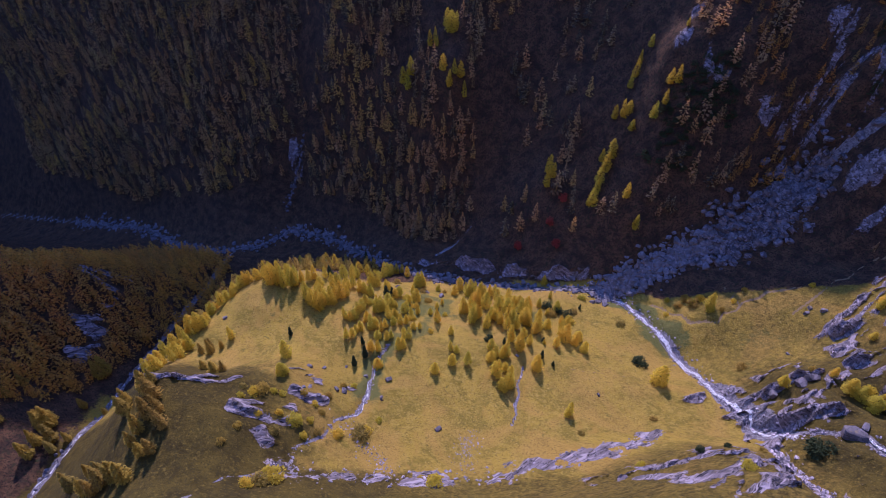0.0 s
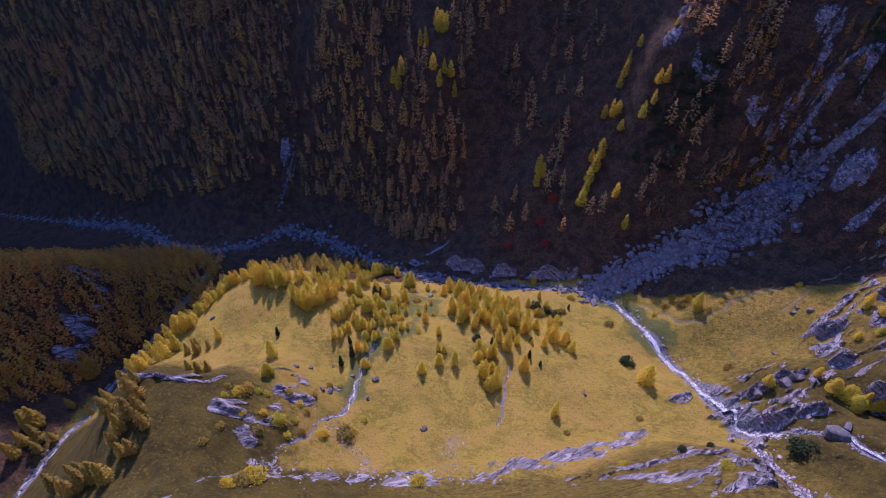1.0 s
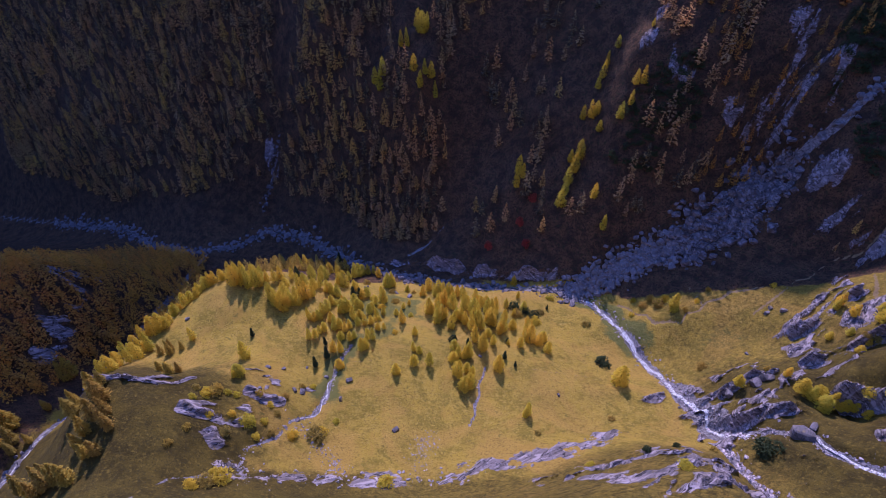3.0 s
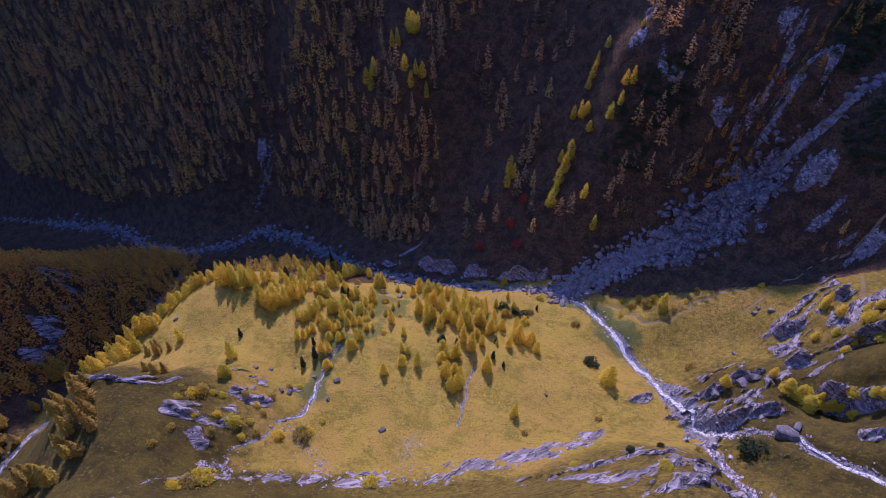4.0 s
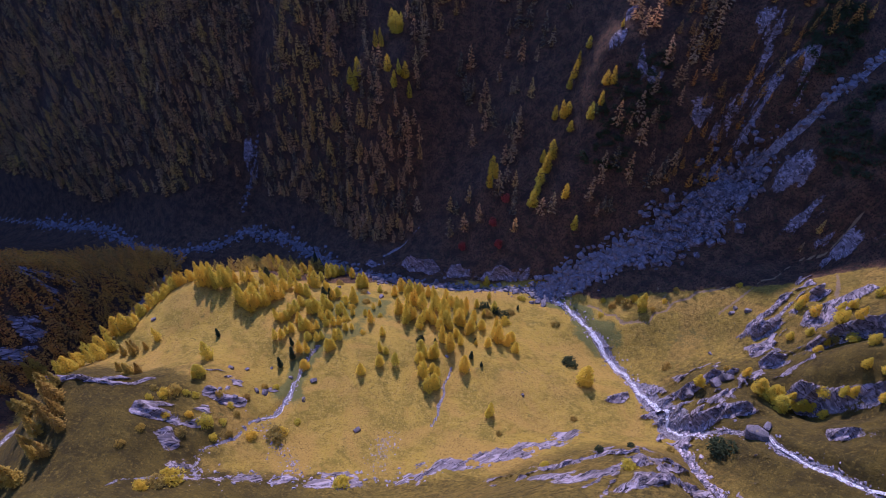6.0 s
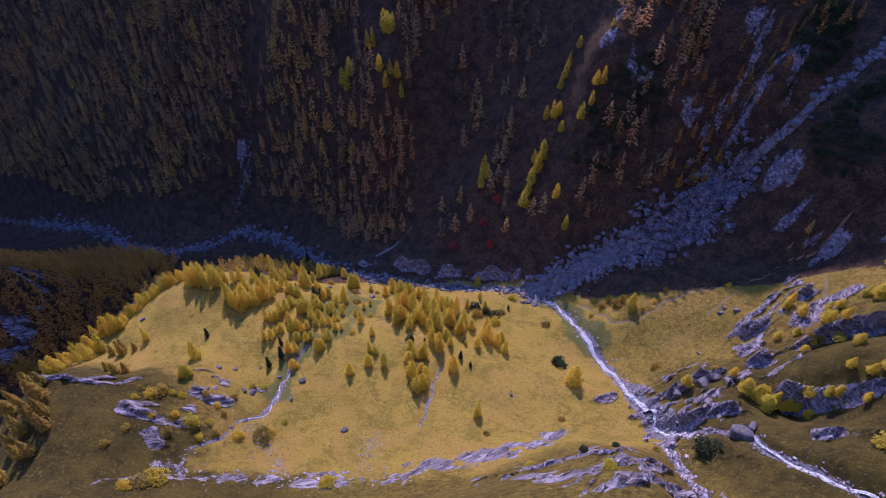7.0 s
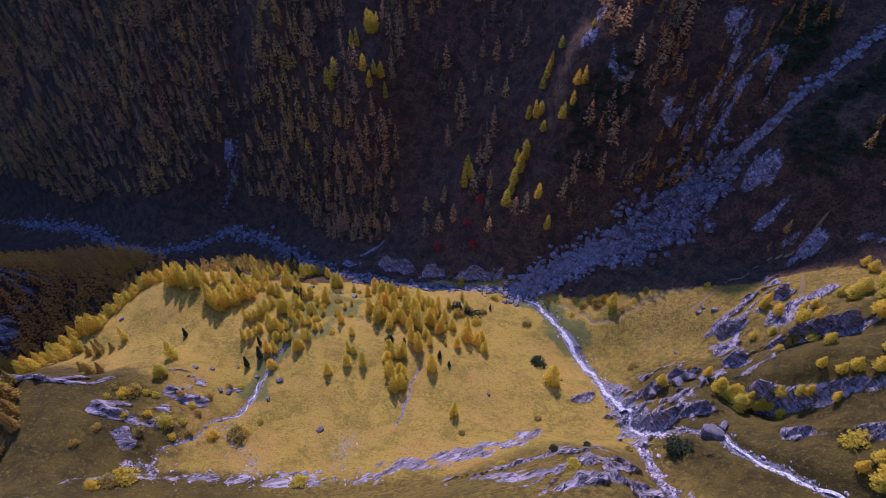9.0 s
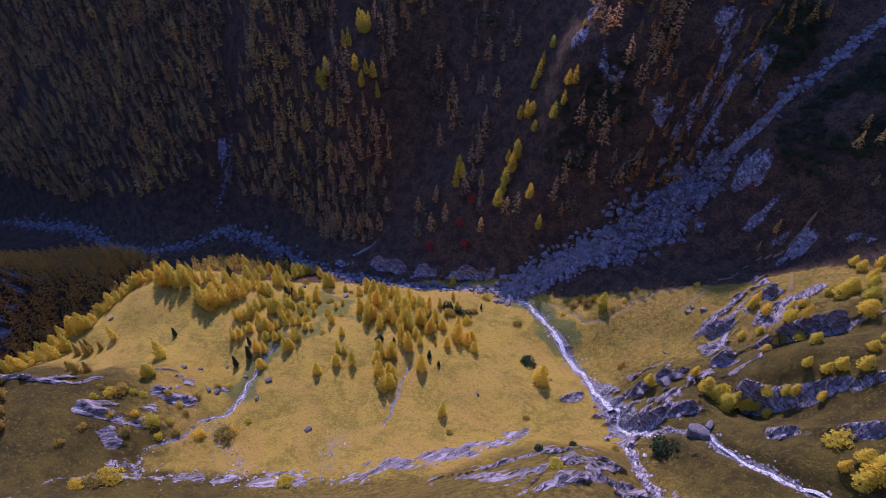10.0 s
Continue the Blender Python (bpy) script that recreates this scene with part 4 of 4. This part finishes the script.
def wood(name, label, ring, spacing, seed, mat, tall, n, size, thin=0.35, keep_off=(), open_ground=(), broad=1.0):
    """A wood far off: every tree has its trunk and a crown of small sprays, all in one mesh."""
    g = np.random.default_rng(seed)
    xs, ys = [p[0] for p in ring], [p[1] for p in ring]
    gx, gy = np.meshgrid(np.arange(min(xs), max(xs), spacing), np.arange(min(ys), max(ys), spacing))
    gx, gy = (gx + spacing * 0.9 * (g.random(gx.shape) - 0.5)).ravel(), (gy + spacing * 0.9 * (g.random(gy.shape) - 0.5)).ravel()
    ok = inside(gx, gy, ring)
    gx, gy = gx[ok], gy[ok]
    rock, gravel, _, _, _, _ = layers(gx, gy)
    gaps = relief(gx, gy, 34.0, 3, seed)
    ok = (gravel < 0.25) & (rock < 0.35 + 0.25 * g.random(len(gx))) & (gaps + 0.3 * g.random(len(gx)) > thin)
    for line, wide in keep_off:
        ok &= near_line(gx, gy, line)[0] > wide
    for x, y, _ in FAR_LARCHES:
        across, up = (gx - x) * math.cos(SUN_AZ) + (gy - y) * math.sin(SUN_AZ), (gy - y) * math.cos(SUN_AZ) - (gx - x) * math.sin(SUN_AZ)
        ok &= (abs(across) > 4.5) | (up < -4) | (up > 26)
    for glade in open_ground:
        ok &= ~inside(gx, gy, glade) | (g.random(len(gx)) < 0.27)
    gx, gy = gx[ok], gy[ok]
    gz = height(gx, gy)
    tone = relief(gx, gy, 40.0, 2, seed + 3)
    models = []
    for k in range(9):
        a, b = tufts(np.random.default_rng(seed + k), n, UNIT, broad * (2.3 + 0.12 * k), 0.05, size, 0.45, 0.7 + 0.03 * k, 5)
        c, d = stem(np.random.default_rng(seed + k), UNIT, 0.16, 0, 4)
        d = [t for q in d for t in ((q[0], q[1], q[2]), (q[0], q[2], q[3]))]
        models.append((np.concatenate([a, np.array(c)]), np.concatenate([b, np.array(d) + len(a)])))
    vs, fs, tint, total = [], [], [], 0
    for x, y, z, c in zip(gx, gy, gz, tone):
        v, f = models[g.integers(9)]
        s = tall / UNIT * (0.6 + 0.65 * g.random())
        q = s * (0.85 + 0.4 * g.random())
        a = g.random() * 6.28
        vs.append(np.stack([x + q * (v[:, 0] * math.cos(a) - v[:, 1] * math.sin(a)), y + q * (v[:, 0] * math.sin(a) + v[:, 1] * math.cos(a)), z - 0.3 + s * v[:, 2]], 1))
        fs.append(f + total)
        tint.append(np.full(len(v), (0.9 * c + 0.55 * g.random()) % 1.0))
        total += len(v)
    v, f = np.concatenate(vs), np.concatenate(fs)
    me = bpy.data.meshes.new(name)
    me.vertices.add(len(v))
    me.vertices.foreach_set("co", v.astype(np.float32).ravel())
    me.loops.add(f.size)
    me.loops.foreach_set("vertex_index", f.astype(np.int32).ravel())
    me.polygons.add(len(f))
    me.polygons.foreach_set("loop_start", np.arange(0, f.size, 3, dtype=np.int32))
    me.update(calc_edges=True)
    me.attributes.new("tint", "FLOAT", "POINT").data.foreach_set("value", np.concatenate(tint).astype(np.float32))
    me.materials.append(mat)
    return tagged(new(name, me), label, "forest", kind="stuff")


wood("far_wood", "dense brown and olive autumn larch forest on a steep shaded mountainside",
     [(152, 228), (108, 224), (66, 236), (22, 254), (-22, 268), (-62, 312), (-114, 344), (-190, 356), (-285, 392), (-420, 460), (-470, 560), (-300, 540), (-150, 440), (0, 400), (120, 350), (180, 300), (170, 250)],
     4.7, 71, WOOD, 13.5, 160, 0.62, 0.44, ((FAR_GULLY, 5), (FAR_CHUTE, 4)), ([(16, 246), (60, 236), (108, 224), (152, 226), (170, 250), (150, 300), (112, 330), (60, 350), (24, 330), (20, 285)],))
wood("ravine_wood", "dense rusty larch forest on the slope above a ravine",
     [(-186, 152), (-170, 200), (-155, 240), (-160, 290), (-200, 310), (-262, 330), (-285, 290), (-272, 220), (-262, 140), (-225, 110)], 4.2, 91, BOUNCE_RUSSET, 12.0, 135, 0.66, 0.12, (), (), 1.3)
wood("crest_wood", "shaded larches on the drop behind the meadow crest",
     [(-150, 182), (-118, 172), (-98, 198), (-66, 214), (-40, 222), (-44, 244), (-88, 250), (-128, 235)], 5.0, 97, SHADED_RUST, 11.0, 220, 0.55, 0.2, ())


wood("cliff_wood", "scattered orange larches on shaded cliffs", [(150, 226), (186, 228), (212, 240), (250, 262), (240, 320), (170, 320), (140, 300), (160, 250)], 5.6, 111, BOUNCE_RUSSET, 9.0, 220, 0.5, 0.40, ())
wood("bank_wood", "small orange larches on a shaded bank", [(198, 178), (236, 170), (262, 184), (240, 196), (206, 192)], 6.0, 113, WOOD, 8.0, 220, 0.6, 0.55, ())


def thicket(name, label, ring, spacing, seed, thin):
    """A dense mat of knee-high to man-high mountain pine, in one mesh."""
    g = np.random.default_rng(seed)
    xs, ys = [p[0] for p in ring], [p[1] for p in ring]
    gx, gy = np.meshgrid(np.arange(min(xs), max(xs), spacing), np.arange(min(ys), max(ys), spacing))
    gx, gy = (gx + spacing * (g.random(gx.shape) - 0.5)).ravel(), (gy + spacing * (g.random(gy.shape) - 0.5)).ravel()
    ok = inside(gx, gy, ring) & (relief(gx, gy, 16.0, 3, seed) > thin)
    gx, gy = gx[ok], gy[ok]
    gz = height(gx, gy)
    shapes = [tufts(np.random.default_rng(seed + k), 170, 2.6, 2.1, 0.0, 0.4, 0.15, 0.4, 10) for k in range(4)]
    vs, fs, total = [], [], 0
    for x, y, z in zip(gx, gy, gz):
        v, f = shapes[g.integers(4)]
        vs.append(v * (0.7 + 0.6 * g.random()) + np.array((x, y, z - 0.2)))
        fs.append(f + total)
        total += len(v)
    v = np.concatenate(vs)
    return tagged(new(name, mesh_from(name, v, np.concatenate(fs), DARK, np.zeros(len(v)))), label, "thicket", kind="stuff")


thicket("pine_thicket", "dark green mountain pine thicket on a shaded slope", [(204, 212), (208, 198), (214, 186), (240, 182), (285, 205), (280, 232), (240, 226), (222, 221)], 2.6, 121, 0.40)
thicket("pine_thicket", "dark green mountain pine thicket beside a cliff", [(199, 230), (203, 233), (212, 232), (226, 240), (228, 256), (212, 262), (203, 252)], 2.5, 123, 0.38)
thicket("pine_thicket", "dark green mountain pine thicket below cliffs", [(112, 244), (135, 236), (150, 246), (150, 268), (125, 268), (108, 256)], 2.8, 122, 0.42)


# ---- stones ----
def stone_shape(seed, points=16, flat=0.65):
    """An angular block: the hull of points strewn through a rough box."""
    g = np.random.default_rng(seed)
    bm = bmesh.new()
    box = np.array((1.0, 0.62 + 0.3 * g.random(), flat))
    for _ in range(points):
        p = g.random(3) * 2 - 1
        p[g.integers(3)] = g.choice((-1.0, 1.0)) * (0.8 + 0.2 * g.random())
        bm.verts.new(p * box * 0.9)
    bmesh.ops.convex_hull(bm, input=bm.verts[:])
    loose = [v for v in bm.verts if not v.link_faces]
    bmesh.ops.delete(bm, geom=loose, context="VERTS")
    bmesh.ops.recalc_face_normals(bm, faces=bm.faces[:])
    bm.verts.index_update()
    out = [tuple(v.co) for v in bm.verts], [tuple(v.index for v in q.verts) for q in bm.faces]
    bm.free()
    return out


def rubble(name, label, line, wide, count, lo, hi, seed, mat, cut=(0.0, 1.0)):
    """Loose stones along a stream bed, in one mesh."""
    g = np.random.default_rng(seed)
    shapes = [stone_shape(seed + k, 16 if hi < 1 else 26) for k in range(6)]
    path = np.array(along([(p[0], p[1], 0) for p in line], 1.0))
    path = path[int(cut[0] * len(path)):max(int(cut[1] * len(path)), 2)]
    vs, fs, total = [], [], 0
    c = path[g.integers(len(path), size=count), :2] + wide * g.normal(size=(count, 2)) * 0.55
    z = height(c[:, 0], c[:, 1])
    for (x, y), h in zip(c, z):
        v, f = shapes[g.integers(6)]
        s = lo + (hi - lo) * g.random() ** 1.9
        m = Euler((g.random() * 0.7, g.random() * 0.7, g.random() * 6.28)).to_matrix()
        vs += [tuple(m @ Vector(p) * s + Vector((x, y, h + 0.15 * s))) for p in v]
        fs += [tuple(i + total for i in q) for q in f]
        total += len(v)
    return tagged(new(name, mesh_from(name, vs, fs, mat)), label, "boulders", kind="stuff")


rubble("boulder_field", "angular grey boulders filling the mouth of a steep gully", RIVER, 11.5, 1000, 0.5, 3.0, 201, STONE, (0.191, 0.225))
rubble("boulder_field", "grey boulders strewn below a steep gully", RIVER, 7.5, 1200, 0.5, 2.6, 211, STONE, (0.222, 0.268))
rubble("gully_boulders", "pale grey blocks wedged in a narrow rock gully", RIVER, 2.4, 320, 0.5, 2.2, 212, STONE, (0.10, 0.19))
rubble("river_boulders", "grey boulders along the shaded river bed", RIVER, 5.5, 1700, 0.4, 2.0, 202, STONE, (0.262, 0.65))
rubble("gorge_rubble", "pale rubble in a steep side channel", GORGE, 2.4, 260, 0.2, 1.2, 213, PALE_STONE)
rubble("stream_boulders", "pale stones along a white mountain stream", SIDE_STREAM, 3.6, 800, 0.15, 0.8, 203, PALE_STONE, (0.46, 1.0))
rubble("gorge_boulders", "pale stones along the upper stream", UPPER_STREAM, 2.6, 330, 0.15, 0.8, 204, PALE_STONE)
rubble("brook_stones", "grey stones lining a small meadow brook", BROOK, 1.4, 260, 0.15, 0.6, 205, PALE_STONE)
rubble("runnel_stones", "small stones in a meadow runnel", RUNNEL, 0.7, 90, 0.15, 0.5, 206, PALE_STONE)
rubble("gully_stones", "grey rubble in a forest gully", FAR_GULLY, 2.6, 70, 0.5, 1.8, 207, STONE)
rubble("ravine_stones", "stones along a shaded ravine stream", RAVINE, 2.4, 200, 0.3, 1.3, 208, STONE, (0.2, 0.8))


rubble("scree_stones", "small pale stones scattered on the meadow", [(8, 87), (9, 94), (11, 101)], 4.5, 220, 0.1, 0.42, 209, PALE_STONE)
rubble("scree_stones", "small pale stones fanning out below a meadow brook", [(-20, 82), (-26, 90), (-34, 99), (-40, 104)], 4.0, 240, 0.1, 0.5, 214, PALE_STONE)
rubble("band_stones", "pale stones along a rock band in the grass", ROCK_BAND, 4.0, 260, 0.15, 0.9, 210, PALE_STONE)


def boulder(x, y, size, seed, label, mat=None):
    v, f = stone_shape(seed, 60, 0.75)
    ob = new("boulder", mesh_from("boulder", v, f, mat or STONE))
    ob.matrix_world = Matrix.Translation((x, y, ground_at(x, y) + 0.12 * size)) @ Euler((0.2, 0.1, seed * 1.3)).to_matrix().to_4x4() @ Matrix.Diagonal((size, size * 0.8, size, 1))
    return tagged(ob, label, "boulder", "boulders on the meadow")


for k, (x, y, s) in enumerate(BOULDERS):
    boulder(x, y, s, 300 + k, "weathered grey boulder lying in yellow grass")


# ---- running water ----
def water(name, label, line, wide, cut=(0.0, 1.0), lift=0.35, mat=None):
    """A ribbon of white water following its bed."""
    path = np.array(along([(p[0], p[1], 0) for p in line], 1.0))
    path = path[int(cut[0] * len(path)):int(cut[1] * len(path))]
    for _ in range(6):
        path[1:-1] = (path[:-2] + 2 * path[1:-1] + path[2:]) / 4
    s = np.arange(len(path)) * 1.0
    way = np.gradient(path[:, :2], axis=0)
    way /= np.linalg.norm(way, axis=1)[:, None]
    mid = path[:, :2] + np.stack([-way[:, 1], way[:, 0]], 1) * (0.8 * np.sin(s * 0.23) + 0.5 * np.sin(s * 0.61))[:, None]
    banks = [wide * (0.15 + 1.0 * wave(s, s * 0, 5.0, seed) + 0.7 * wave(s, s * 0, 1.7, seed + 1)) for seed in (41, 45)]
    vs, fs = [], []
    z = height(mid[:, 0], mid[:, 1]) + lift
    for k in range(5):
        o = (k / 2 - 1) * banks[k > 2]
        vs.append(np.stack([mid[:, 0] - way[:, 1] * o, mid[:, 1] + way[:, 0] * o, z - 0.1 * abs(k - 2)], 1))
    n = len(path)
    fs = [(a * n + i, a * n + i + 1, a * n + n + i + 1, a * n + n + i) for a in range(4) for i in range(n - 1)]
    return tagged(new(name, mesh_from(name, np.concatenate(vs), fs, mat or WATER, smooth=True)), label, "stream", kind="structure")


water("water_stream", "white mountain stream running over pale stones", SIDE_STREAM, 1.35, (0.47, 1.0))
water("water_upper", "narrow white stream running down the rocks", UPPER_STREAM, 0.85, (0.3, 1.0))
water("water_brook", "small meadow brook", BROOK, 0.25, (0.1, 0.62), 0.2)
water("water_ravine", "narrow stream at the bottom of a ravine", RAVINE, 0.38, (0.15, 0.6), 0.2)
water("water_river", "shaded river between boulders", RIVER, 1.3, (0.262, 0.62), 0.1, DARK_WATER)
